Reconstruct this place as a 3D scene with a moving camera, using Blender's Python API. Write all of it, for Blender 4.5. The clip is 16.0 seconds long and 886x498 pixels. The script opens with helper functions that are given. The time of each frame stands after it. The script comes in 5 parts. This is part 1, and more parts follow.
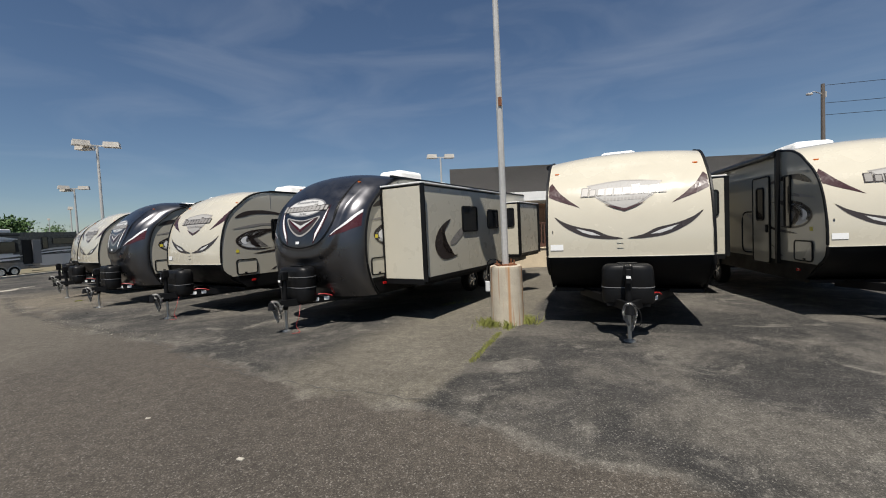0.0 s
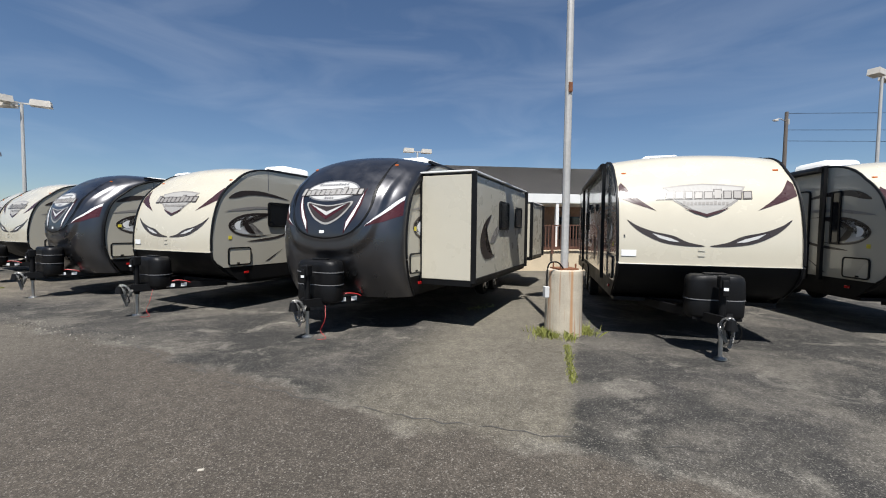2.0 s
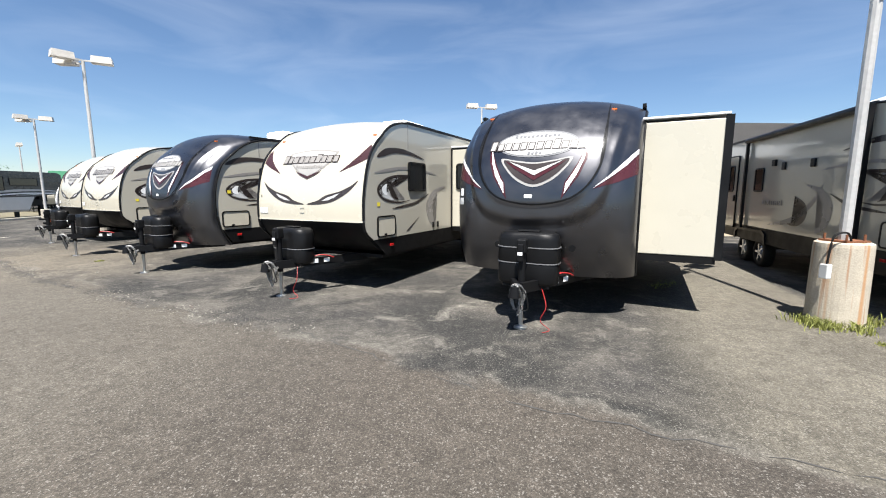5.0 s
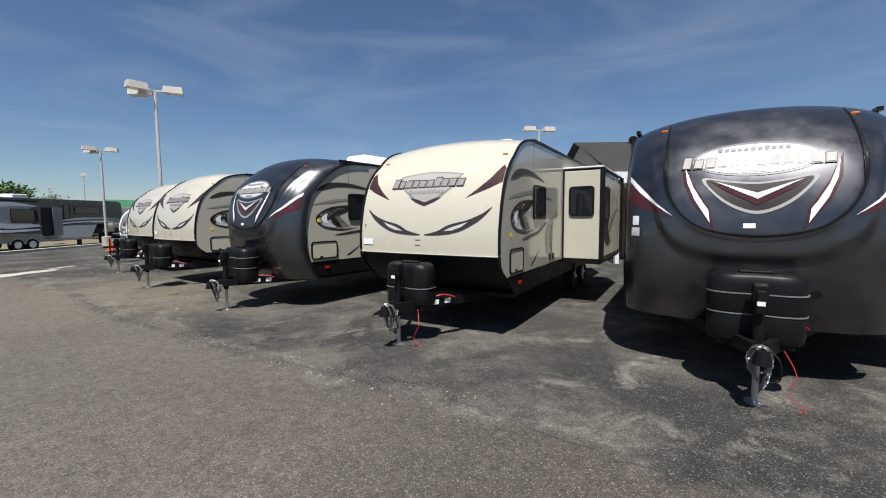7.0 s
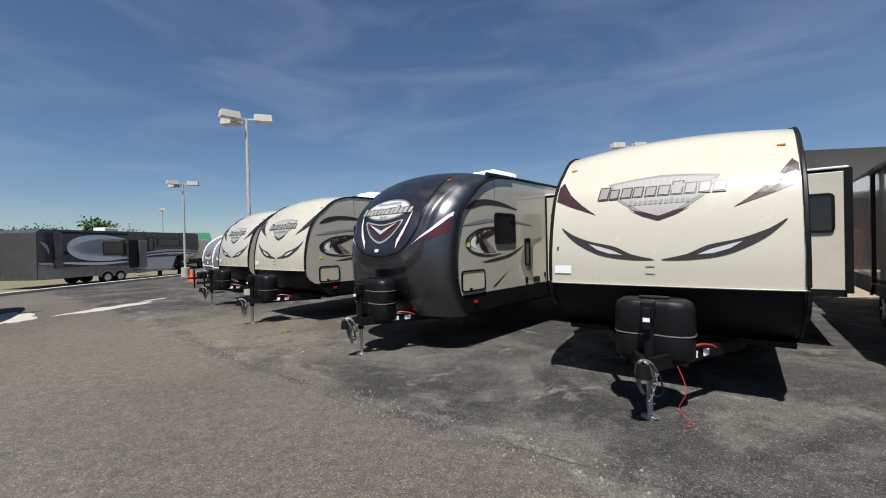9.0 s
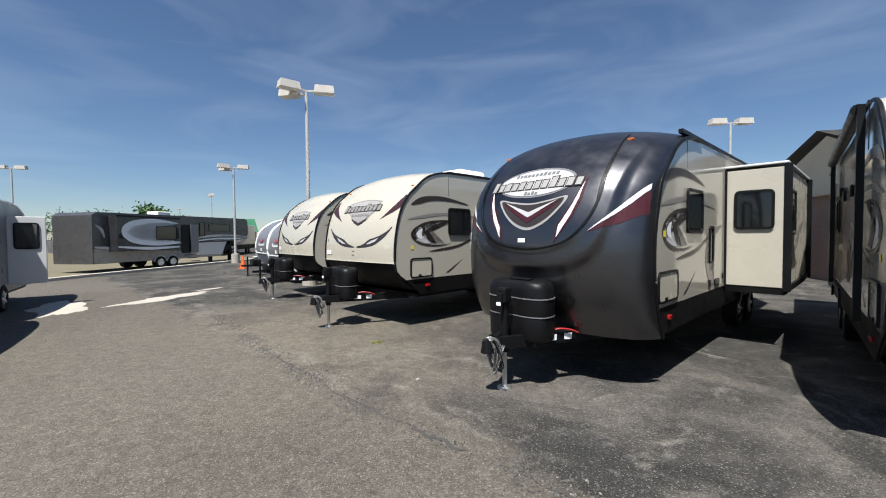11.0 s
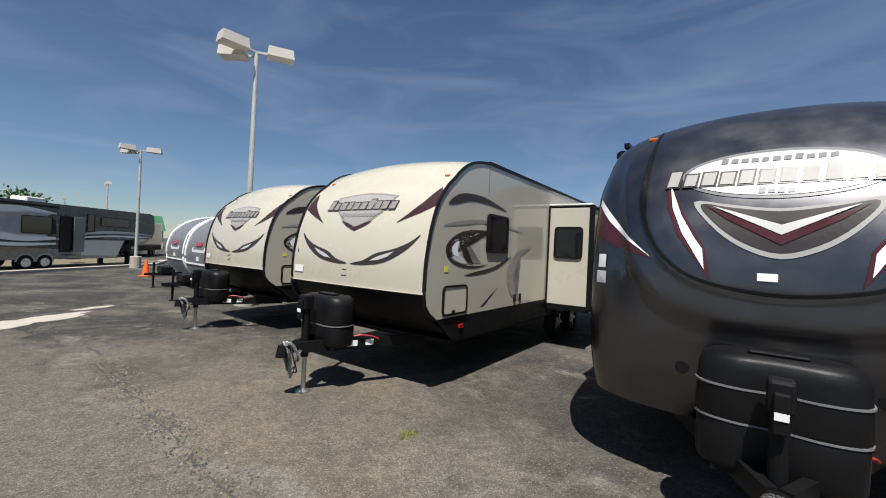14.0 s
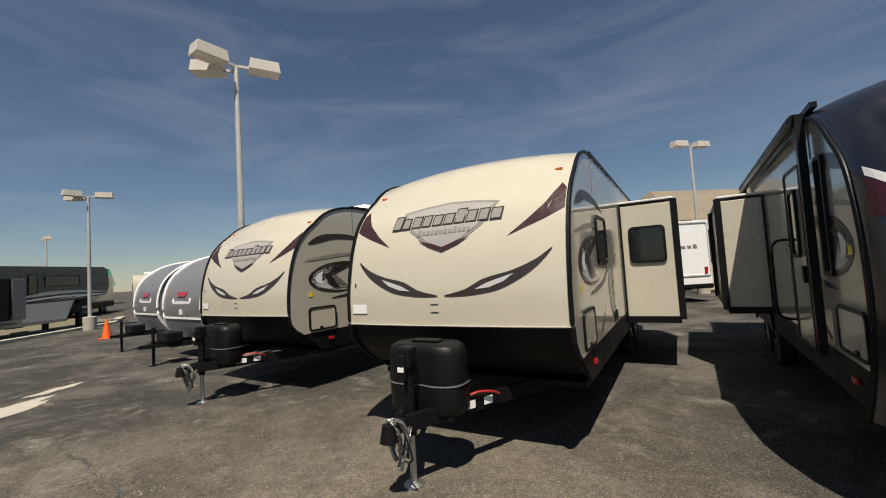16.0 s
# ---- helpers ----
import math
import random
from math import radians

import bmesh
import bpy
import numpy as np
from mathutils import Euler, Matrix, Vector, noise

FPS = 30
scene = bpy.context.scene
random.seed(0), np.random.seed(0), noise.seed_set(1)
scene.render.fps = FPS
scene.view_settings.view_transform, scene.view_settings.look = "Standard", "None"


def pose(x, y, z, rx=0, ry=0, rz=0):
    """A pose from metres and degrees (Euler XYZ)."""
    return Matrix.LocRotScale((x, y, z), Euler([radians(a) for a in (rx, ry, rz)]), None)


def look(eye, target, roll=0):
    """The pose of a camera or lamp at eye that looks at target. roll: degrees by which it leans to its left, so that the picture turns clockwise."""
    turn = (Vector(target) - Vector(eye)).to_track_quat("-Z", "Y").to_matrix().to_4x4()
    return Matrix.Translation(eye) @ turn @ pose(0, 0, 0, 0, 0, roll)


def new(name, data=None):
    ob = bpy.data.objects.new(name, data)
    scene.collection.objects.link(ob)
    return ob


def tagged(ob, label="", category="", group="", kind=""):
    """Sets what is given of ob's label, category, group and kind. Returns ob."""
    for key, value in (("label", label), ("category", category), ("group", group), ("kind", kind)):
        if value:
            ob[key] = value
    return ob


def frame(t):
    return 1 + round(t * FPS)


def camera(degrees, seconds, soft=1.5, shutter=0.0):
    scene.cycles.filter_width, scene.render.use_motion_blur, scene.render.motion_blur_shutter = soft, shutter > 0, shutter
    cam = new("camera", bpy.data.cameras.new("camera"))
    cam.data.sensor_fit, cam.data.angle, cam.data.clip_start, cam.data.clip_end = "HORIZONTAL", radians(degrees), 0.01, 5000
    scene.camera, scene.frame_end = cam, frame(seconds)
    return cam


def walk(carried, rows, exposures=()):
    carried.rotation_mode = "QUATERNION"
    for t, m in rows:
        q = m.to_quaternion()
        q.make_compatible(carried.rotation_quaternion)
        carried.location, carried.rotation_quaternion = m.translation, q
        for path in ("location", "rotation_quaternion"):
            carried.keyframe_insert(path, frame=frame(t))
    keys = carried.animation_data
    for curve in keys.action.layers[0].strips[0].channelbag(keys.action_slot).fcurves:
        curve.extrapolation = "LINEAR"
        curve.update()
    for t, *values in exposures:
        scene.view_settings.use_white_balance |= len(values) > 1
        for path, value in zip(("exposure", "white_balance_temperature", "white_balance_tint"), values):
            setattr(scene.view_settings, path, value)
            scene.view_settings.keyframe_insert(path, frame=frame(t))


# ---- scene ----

cam = camera(95.0, 16.0, soft=1.05)
ROWS = [
    (0.0, -0.771, 0.802, 1.723, -2.68, -2.48, 2.66),
    (0.5, -1.028, 1.064, 1.729, -5.74, -3.68, 2.73),
    (1.0, -1.425, 1.350, 1.726, -5.07, -7.09, 0.40),
    (1.5, -1.921, 1.631, 1.709, -7.71, -4.33, 4.70),
    (2.0, -2.449, 1.921, 1.681, -10.12, -2.70, -0.62),
    (2.5, -2.950, 2.174, 1.653, -6.25, -3.54, 1.15),
    (3.0, -3.335, 2.431, 1.656, -8.15, -5.52, 1.53),
    (3.5, -3.690, 2.714, 1.658, -9.17, -4.25, 0.40),
    (4.0, -4.266, 2.971, 1.656, -6.67, -6.75, -0.58),
    (4.2, -4.459, 3.089, 1.659, -7.23, -8.02, 0.23),
    (6.3, -5.801, 4.664, 1.721, -6.15, -6.75, -1.31),
    (6.5, -5.990, 4.771, 1.727, -3.72, -5.09, -0.36),
    (7.0, -6.503, 4.962, 1.733, -3.38, -4.43, 0.39),
    (7.5, -7.001, 5.308, 1.713, -3.36, -5.11, -0.22),
    (8.0, -7.487, 5.838, 1.675, -3.17, -4.22, 1.37),
    (8.5, -8.021, 6.248, 1.663, -4.30, -2.70, -1.86),
    (9.0, -8.576, 6.497, 1.687, 2.52, -0.46, 1.37),
    (9.5, -9.091, 6.824, 1.714, 5.76, 2.62, 1.94),
    (10.0, -9.586, 7.314, 1.728, 8.43, -2.34, -0.56),
    (10.2, -9.746, 7.521, 1.725, 10.19, -2.30, 1.10),
    (12.3, -11.075, 9.588, 1.645, 1.00, -1.06, -0.70),
    (12.5, -11.196, 9.752, 1.645, 2.42, -2.50, -1.66),
    (13.0, -11.488, 10.123, 1.661, -3.53, -1.15, -3.01),
    (13.5, -11.769, 10.512, 1.685, -7.42, -1.03, -4.21),
    (14.0, -12.092, 10.833, 1.705, -2.91, 0.19, -2.67),
    (14.5, -12.427, 11.064, 1.715, -6.43, 1.43, -2.00),
    (15.0, -12.775, 11.525, 1.727, -6.06, -0.90, 1.43),
    (15.5, -13.136, 11.857, 1.726, -9.22, 2.29, 4.17),
    (16.0, -13.526, 12.198, 1.717, -7.77, 3.16, 3.49),
]
walk(cam, [(t, pose(x, y, z, 90 + pitch, roll, yaw)) for t, x, y, z, yaw, pitch, roll in ROWS],
     exposures=[(0.0, 0.37, 6550, 10), (1.5, 0.59, 6250, 10), (2.5, 0.81, 6300, 10), (3.0, 0.97, 6300, 10), (3.5, 1.21, 6300, 10), (4.2, 1.46, 6300, 10), (6.3, 0.93, 6300, 10),
                (7.0, 0.63, 6250, 10), (7.5, 0.45, 6250, 10), (8.0, 0.45, 6250, 10), (9.0, 0.55, 6200, 10), (10.0, 0.82, 6200, 10), (12.5, 0.81, 6150, 10), (13.0, 0.67, 6200, 10), (14.0, 0.57, 6350, 10), (14.5, 0.39, 6500, 10), (15.0, 0.43, 6650, 10), (16.0, 0.35, 7150, 10)])

# ---- daylight ----
SUN_EL, SUN_AZ = radians(64), radians(192)          # azimuth clockwise from +y
sun_dir = Vector((math.sin(SUN_AZ) * math.cos(SUN_EL), math.cos(SUN_AZ) * math.cos(SUN_EL), math.sin(SUN_EL)))
world = bpy.data.worlds.new("sky")
scene.world = world
world.use_nodes = True
wn, wl = world.node_tree.nodes, world.node_tree.links
sky = wn.new("ShaderNodeTexSky")
sky.sky_type, sky.sun_disc = "NISHITA", False
sky.sun_elevation, sky.sun_rotation = SUN_EL, SUN_AZ
sky.air_density, sky.dust_density, sky.ozone_density = 1.0, 0.12, 5.0
wtc = wn.new("ShaderNodeTexCoord")
wmap = wn.new("ShaderNodeMapping")
wmap.inputs["Scale"].default_value = (1.3, 0.7, 5.0)
wmap.inputs["Rotation"].default_value = (0.0, 0.35, 0.6)
wl.new(wtc.outputs["Generated"], wmap.inputs["Vector"])
wnoise = wn.new("ShaderNodeTexNoise")
wnoise.inputs["Scale"].default_value, wnoise.inputs["Detail"].default_value = 2.2, 7.0
wnoise.inputs["Distortion"].default_value = 0.7
wl.new(wmap.outputs["Vector"], wnoise.inputs["Vector"])
wramp = wn.new("ShaderNodeMapRange")
wramp.inputs["From Min"].default_value, wramp.inputs["From Max"].default_value = 0.47, 0.85
wramp.inputs["To Max"].default_value = 0.17
wl.new(wnoise.outputs["Fac"], wramp.inputs["Value"])
wmix = wn.new("ShaderNodeMix")
wmix.data_type = "RGBA"
wmix.inputs["B"].default_value = (9.0, 9.6, 10.5, 1)
wl.new(wramp.outputs["Result"], wmix.inputs["Factor"])
wl.new(sky.outputs["Color"], wmix.inputs["A"])
wl.new(wmix.outputs["Result"], wn["Background"].inputs["Color"])
wn["Background"].inputs["Strength"].default_value = 0.053
sun = new("sun", bpy.data.lights.new("sun", "SUN"))
sun.data.energy, sun.data.angle, sun.data.color = 5.0, radians(0.53), (1.0, 0.955, 0.88)
sun.matrix_world = look(sun_dir * 60, (0, 0, 0))


# ---- materials ----
def mat(name, color, rough=0.5, metal=0.0, coat=0.0, vary=0.08, scale=3.0, fine=90.0, bump=0.0, rvary=0.1, spec=0.5):
    """A surface with variation at two scales."""
    m = bpy.data.materials.new(name)
    m.use_nodes = True
    n, l = m.node_tree.nodes, m.node_tree.links
    b = n["Principled BSDF"]
    b.inputs["Metallic"].default_value = metal
    b.inputs["Specular IOR Level"].default_value = spec
    b.inputs["Coat Weight"].default_value = coat
    b.inputs["Coat Roughness"].default_value = 0.08
    tc = n.new("ShaderNodeTexCoord")
    n1, n2 = n.new("ShaderNodeTexNoise"), n.new("ShaderNodeTexNoise")
    n1.inputs["Scale"].default_value, n1.inputs["Detail"].default_value = scale, 5.0
    n2.inputs["Scale"].default_value, n2.inputs["Detail"].default_value = fine, 3.0
    l.new(tc.outputs["Object"], n1.inputs["Vector"])
    l.new(tc.outputs["Object"], n2.inputs["Vector"])
    add = n.new("ShaderNodeMath")
    add.operation = "ADD"
    l.new(n1.outputs["Fac"], add.inputs[0])
    l.new(n2.outputs["Fac"], add.inputs[1])
    rng = n.new("ShaderNodeMapRange")
    rng.inputs["From Min"].default_value, rng.inputs["From Max"].default_value = 0.6, 1.4
    rng.inputs["To Min"].default_value, rng.inputs["To Max"].default_value = 1 - vary, 1 + vary
    l.new(add.outputs[0], rng.inputs["Value"])
    mul = n.new("ShaderNodeVectorMath")
    mul.operation = "SCALE"
    mul.inputs[0].default_value = color[:3]
    l.new(rng.outputs["Result"], mul.inputs["Scale"])
    l.new(mul.outputs["Vector"], b.inputs["Base Color"])
    rr = n.new("ShaderNodeMapRange")
    rr.inputs["From Min"].default_value, rr.inputs["From Max"].default_value = 0.3, 0.7
    rr.inputs["To Min"].default_value, rr.inputs["To Max"].default_value = max(0.02, rough - rvary), min(1, rough + rvary)
    l.new(n1.outputs["Fac"], rr.inputs["Value"])
    l.new(rr.outputs["Result"], b.inputs["Roughness"])
    if bump:
        bp = n.new("ShaderNodeBump")
        bp.inputs["Strength"].default_value, bp.inputs["Distance"].default_value = bump, 0.02
        l.new(n2.outputs["Fac"], bp.inputs["Height"])
        l.new(bp.outputs["Normal"], b.inputs["Normal"])
    return m


CREAM = mat("cream_gelcoat", (0.511, 0.473, 0.382), 0.22, coat=0.5, vary=0.03)
SLATE = mat("slate_metallic", (0.108, 0.107, 0.114), 0.34, metal=0.95, coat=0.35, vary=0.06, spec=0.3)
SIDING = mat("cream_siding", (0.445, 0.418, 0.348), 0.16, coat=0.7, vary=0.03, scale=1.2)
SLIDE = mat("slide_cream", (0.500, 0.469, 0.386), 0.3, vary=0.03)
BLACK = mat("black_plastic", (0.006, 0.006, 0.0065), 0.42, vary=0.25, fine=160, bump=0.1, spec=0.22)
BLACKPAINT = mat("black_paint", (0.0055, 0.0055, 0.006), 0.5, vary=0.2, spec=0.18)
RUBBER = mat("rubber", (0.012, 0.012, 0.012), 0.75, vary=0.25, bump=0.2, spec=0.2)
STEEL = mat("galvanised_steel", (0.5, 0.5, 0.49), 0.4, metal=0.9, vary=0.15, fine=40)
CHAIN = mat("dull_chain", (0.30, 0.295, 0.285), 0.45, metal=0.85, vary=0.2, fine=40)
RIM = mat("alloy_rim", (0.62, 0.62, 0.63), 0.3, metal=0.8, vary=0.08)
GLASS = mat("tinted_glass", (0.008, 0.009, 0.011), 0.06, coat=0.3, vary=0.1, rvary=0.03)
SHIELD = mat("shield_grey", (0.30, 0.29, 0.275), 0.5, vary=0.12, scale=2)
COACHGREY = mat("coach_grey", (0.060, 0.058, 0.058), 0.3, vary=0.08, coat=0.3)
SILVER = mat("silver_vinyl", (0.522, 0.513, 0.495), 0.35, metal=0.1, vary=0.05, scale=2)
GREYV = mat("grey_vinyl", (0.24, 0.225, 0.21), 0.3, vary=0.05, scale=2)
BROWNV = mat("brown_vinyl", (0.036, 0.028, 0.026), 0.3, vary=0.05, scale=2)
MAROON = mat("maroon_vinyl", (0.060, 0.014, 0.017), 0.28, vary=0.15)
FANG = mat("brown_maroon_vinyl", (0.046, 0.020, 0.021), 0.28, vary=0.12)
WHITE = mat("white_vinyl", (0.80, 0.80, 0.79), 0.35, vary=0.04)
ROOFW = mat("white_roof_membrane", (0.78, 0.77, 0.74), 0.6, vary=0.06)
AMBER = mat("amber_lens", (0.55, 0.12, 0.01), 0.2, coat=0.5)
REDL = mat("red_lens", (0.35, 0.01, 0.01), 0.2, coat=0.5)
YELLOW = mat("yellow_sticker", (0.75, 0.62, 0.05), 0.5)
PALEGREY = mat("pale_grey", (0.55, 0.55, 0.54), 0.4, vary=0.05)
MIDGREY = mat("mid_grey", (0.17, 0.17, 0.175), 0.35, vary=0.06, coat=0.2)
DARKGREY = mat("dark_grey_paint", (0.026, 0.026, 0.029), 0.3, vary=0.08, coat=0.4)
TAUPE = mat("taupe_paint", (0.30, 0.28, 0.255), 0.32, vary=0.06, coat=0.3)
REDPAINT = mat("red_paint", (0.30, 0.02, 0.022), 0.3, vary=0.08, coat=0.3)
ORANGE = mat("orange_plastic", (0.80, 0.13, 0.02), 0.5, vary=0.1)
GREENROOF = mat("green_metal_roof", (0.03, 0.13, 0.065), 0.5, vary=0.1, scale=0.4)
WOODB = mat("brown_stained_wood", (0.11, 0.05, 0.032), 0.65, vary=0.3, fine=30, bump=0.2)
BEIGE = mat("beige_boards", (0.55, 0.46, 0.33), 0.7, vary=0.12, fine=25)
BRICKM = mat("brick", (0.27, 0.17, 0.12), 0.85, vary=0.25, scale=1.5, fine=14, bump=0.4)
FASCIA = mat("white_fascia", (0.690, 0.690, 0.672), 0.5, vary=0.05)
SHINGLE = mat("grey_shingle", (0.085, 0.08, 0.076), 0.9, vary=0.35, scale=1.0, fine=18, bump=0.5)
TANROOF = mat("tan_shingle", (0.20, 0.165, 0.12), 0.9, vary=0.25, scale=1.0, fine=16, bump=0.4)
POLEM = mat("weathered_pole_paint", (0.444, 0.436, 0.419), 0.55, metal=0.2, vary=0.14, scale=2.5, fine=20)
LAMPM = mat("lamp_housing", (0.502, 0.470, 0.421), 0.5, vary=0.08)
RUST = mat("rusted_iron", (0.16, 0.06, 0.025), 0.85, vary=0.35, bump=0.4)
WOODPOLE = mat("grey_wood_pole", (0.12, 0.10, 0.085), 0.85, vary=0.25, fine=25, bump=0.3)
TRUNK = mat("bark", (0.10, 0.075, 0.05), 0.9, vary=0.25, bump=0.5)
LEAF = mat("leaves", (0.06, 0.115, 0.03), 0.6, vary=0.35, scale=0.8, fine=9)
GRASS = mat("grass", (0.19, 0.20, 0.045), 0.7, vary=0.4, scale=4)
DRYGRASS = mat("verge_grass", (0.146, 0.126, 0.077), 0.9, vary=0.3, scale=1.5, fine=40, bump=0.6)
PALECON = mat("pale_concrete", (0.396, 0.365, 0.309), 0.85, vary=0.16, scale=1.6, fine=60, bump=0.2)
PALECHIP = mat("pale_chip", (0.22, 0.205, 0.175), 0.95, vary=0.3, fine=30)
CHIPM = mat("asphalt_chip", (0.10, 0.092, 0.08), 0.95, vary=0.4, fine=30)
CRACKM = mat("crack_fill", (0.055, 0.052, 0.048), 0.95, vary=0.3, fine=30)
REDWIRE = mat("red_wire", (0.35, 0.02, 0.02), 0.5)


def concrete_base_material():
    m = mat("stained_concrete", (0.42, 0.37, 0.29), 0.88, vary=0.22, scale=5, fine=60, bump=0.2)
    n, l = m.node_tree.nodes, m.node_tree.links
    b = n["Principled BSDF"]
    col = b.inputs["Base Color"].links[0].from_socket
    tc = n.new("ShaderNodeTexCoord")
    mp = n.new("ShaderNodeMapping")
    mp.inputs["Scale"].default_value = (15, 15, 0.5)
    l.new(tc.outputs["Object"], mp.inputs["Vector"])
    nz = n.new("ShaderNodeTexNoise")
    nz.inputs["Scale"].default_value = 1.0
    l.new(mp.outputs["Vector"], nz.inputs["Vector"])
    r = n.new("ShaderNodeMapRange")
    r.inputs["From Min"].default_value, r.inputs["From Max"].default_value, r.inputs["To Max"].default_value = 0.56, 0.66, 0.6
    l.new(nz.outputs["Fac"], r.inputs["Value"])
    mx = n.new("ShaderNodeMix")
    mx.data_type = "RGBA"
    mx.inputs["B"].default_value = (0.30, 0.12, 0.035, 1)
    l.new(r.outputs["Result"], mx.inputs["Factor"])
    l.new(col, mx.inputs["A"])
    c = mx.outputs["Result"]
    # runs of rust below the bolts
    flat = n.new("ShaderNodeVectorMath")
    flat.operation = "MULTIPLY"
    flat.inputs[1].default_value = (1, 1, 0)
    l.new(tc.outputs["Object"], flat.inputs[0])
    edge = n.new("ShaderNodeMath")
    edge.operation = "MULTIPLY_ADD"
    edge.inputs[1].default_value, edge.inputs[2].default_value = 0.09, -0.045
    l.new(nz.outputs["Fac"], edge.inputs[0])
    for turn, w, k in ((268, 0.036, 0.75), (200, 0.02, 0.4), (330, 0.03, 0.8), (120, 0.03, 0.8), (40, 0.02, 0.7)):
        d = n.new("ShaderNodeVectorMath")
        d.operation = "DISTANCE"
        d.inputs[1].default_value = (0.297 * math.cos(radians(turn)), 0.297 * math.sin(radians(turn)), 0)
        l.new(flat.outputs["Vector"], d.inputs[0])
        sm = n.new("ShaderNodeMath")
        l.new(d.outputs["Value"], sm.inputs[0])
        l.new(edge.outputs[0], sm.inputs[1])
        q = n.new("ShaderNodeMapRange")
        q.inputs["From Min"].default_value, q.inputs["From Max"].default_value, q.inputs["To Max"].default_value = w, w * 0.3, k
        l.new(sm.outputs[0], q.inputs["Value"])
        m2 = n.new("ShaderNodeMix")
        m2.data_type = "RGBA"
        m2.inputs["B"].default_value = (0.38, 0.18, 0.06, 1)
        l.new(q.outputs["Result"], m2.inputs["Factor"])
        l.new(c, m2.inputs["A"])
        c = m2.outputs["Result"]
    l.new(c, b.inputs["Base Color"])
    return m


STAINCON = concrete_base_material()


# ---- mesh helpers ----
def part(name, bm, material, parent=None, label="", smooth=False):
    """One bmesh as one mesh object."""
    me = bpy.data.meshes.new(name)
    bmesh.ops.recalc_face_normals(bm, faces=bm.faces[:])
    if smooth:
        for f in bm.faces:
            f.smooth = True
    bm.to_mesh(me)
    bm.free()
    me.materials.append(material)
    ob = new(name, me)
    if parent:
        ob.parent = parent
    return tagged(ob, label)


def box(x0, x1, y0, y1, z0, z1, bevel=0.0, bm=None):
    bm = bm or bmesh.new()
    r = bmesh.ops.create_cube(bm, size=1)["verts"]
    for v in r:
        v.co = Vector(((x0 + x1) / 2 + v.co.x * (x1 - x0), (y0 + y1) / 2 + v.co.y * (y1 - y0), (z0 + z1) / 2 + v.co.z * (z1 - z0)))
    if bevel:
        es = {e for v in r for e in v.link_edges}
        bmesh.ops.bevel(bm, geom=list(es), offset=bevel, segments=2, affect="EDGES", profile=0.5)
    return bm


def tube(points, radius, n=8, bm=None, ends=True):
    """A tube along points; radius is one number or one for each point."""
    bm = bm or bmesh.new()
    pts = [Vector(p) for p in points]
    rads = radius if isinstance(radius, (list, tuple)) else [radius] * len(pts)
    rings = []
    for i, p in enumerate(pts):
        d = (pts[min(i + 1, len(pts) - 1)] - pts[max(i - 1, 0)]).normalized()
        a = d.orthogonal().normalized() if abs(d.z) > 0.99 else d.cross(Vector((0, 0, 1))).normalized()
        b = d.cross(a)
        rings.append([bm.verts.new(p + (a * math.cos(q) + b * math.sin(q)) * rads[i]) for q in [2 * math.pi * k / n for k in range(n)]])
    for r0, r1 in zip(rings, rings[1:]):
        for k in range(n):
            bm.faces.new((r0[k], r0[(k + 1) % n], r1[(k + 1) % n], r1[k]))
    if ends:
        bm.faces.new(rings[0][::-1])
        bm.faces.new(rings[-1])
    return bm


def beam(p, q, w, h, bm=None):
    """A square bar from p to q, w wide and h high."""
    bm = bm or bmesh.new()
    p, q = Vector(p), Vector(q)
    d = (q - p).normalized()
    a = d.cross(Vector((0, 0, 1)))
    a = a.normalized() if a.length > 1e-4 else Vector((1, 0, 0))
    b = a.cross(d).normalized()
    vs = [bm.verts.new(c + a * i * w / 2 + b * j * h / 2) for c in (p, q) for i, j in ((-1, -1), (1, -1), (1, 1), (-1, 1))]
    for f in ((0, 1, 2, 3), (7, 6, 5, 4), (0, 4, 5, 1), (1, 5, 6, 2), (2, 6, 7, 3), (3, 7, 4, 0)):
        bm.faces.new([vs[i] for i in f])
    return bm


def smooth_loop(pts, n=5, closed=True):
    """Catmull-Rom through the points."""
    out, k = [], len(pts)
    for i in range(k if closed else k - 1):
        p = [pts[(i + j) % k] if closed else pts[min(max(i + j, 0), k - 1)] for j in (-1, 0, 1, 2)]
        for s in range(n):
            t = s / n
            out.append(tuple(0.5 * (2 * b + (c - a) * t + (2 * a - 5 * b + 4 * c - d) * t * t + (3 * b - a - 3 * c + d) * t ** 3) for a, b, c, d in zip(*p)))
    if not closed:
        out.append(tuple(pts[-1]))
    return out


def slab(outline, place, thick):
    """A flat outline, a list of (a, b), put in space by place(a, b, depth) and given a thickness."""
    bm = bmesh.new()
    top = [bm.verts.new(place(a, b, 0)) for a, b in outline]
    bot = [bm.verts.new(place(a, b, thick)) for a, b in outline]
    bm.faces.new(top)
    bm.faces.new(bot[::-1])
    k = len(top)
    for i in range(k):
        bm.faces.new((top[i], bot[i], bot[(i + 1) % k], top[(i + 1) % k]))
    return bm


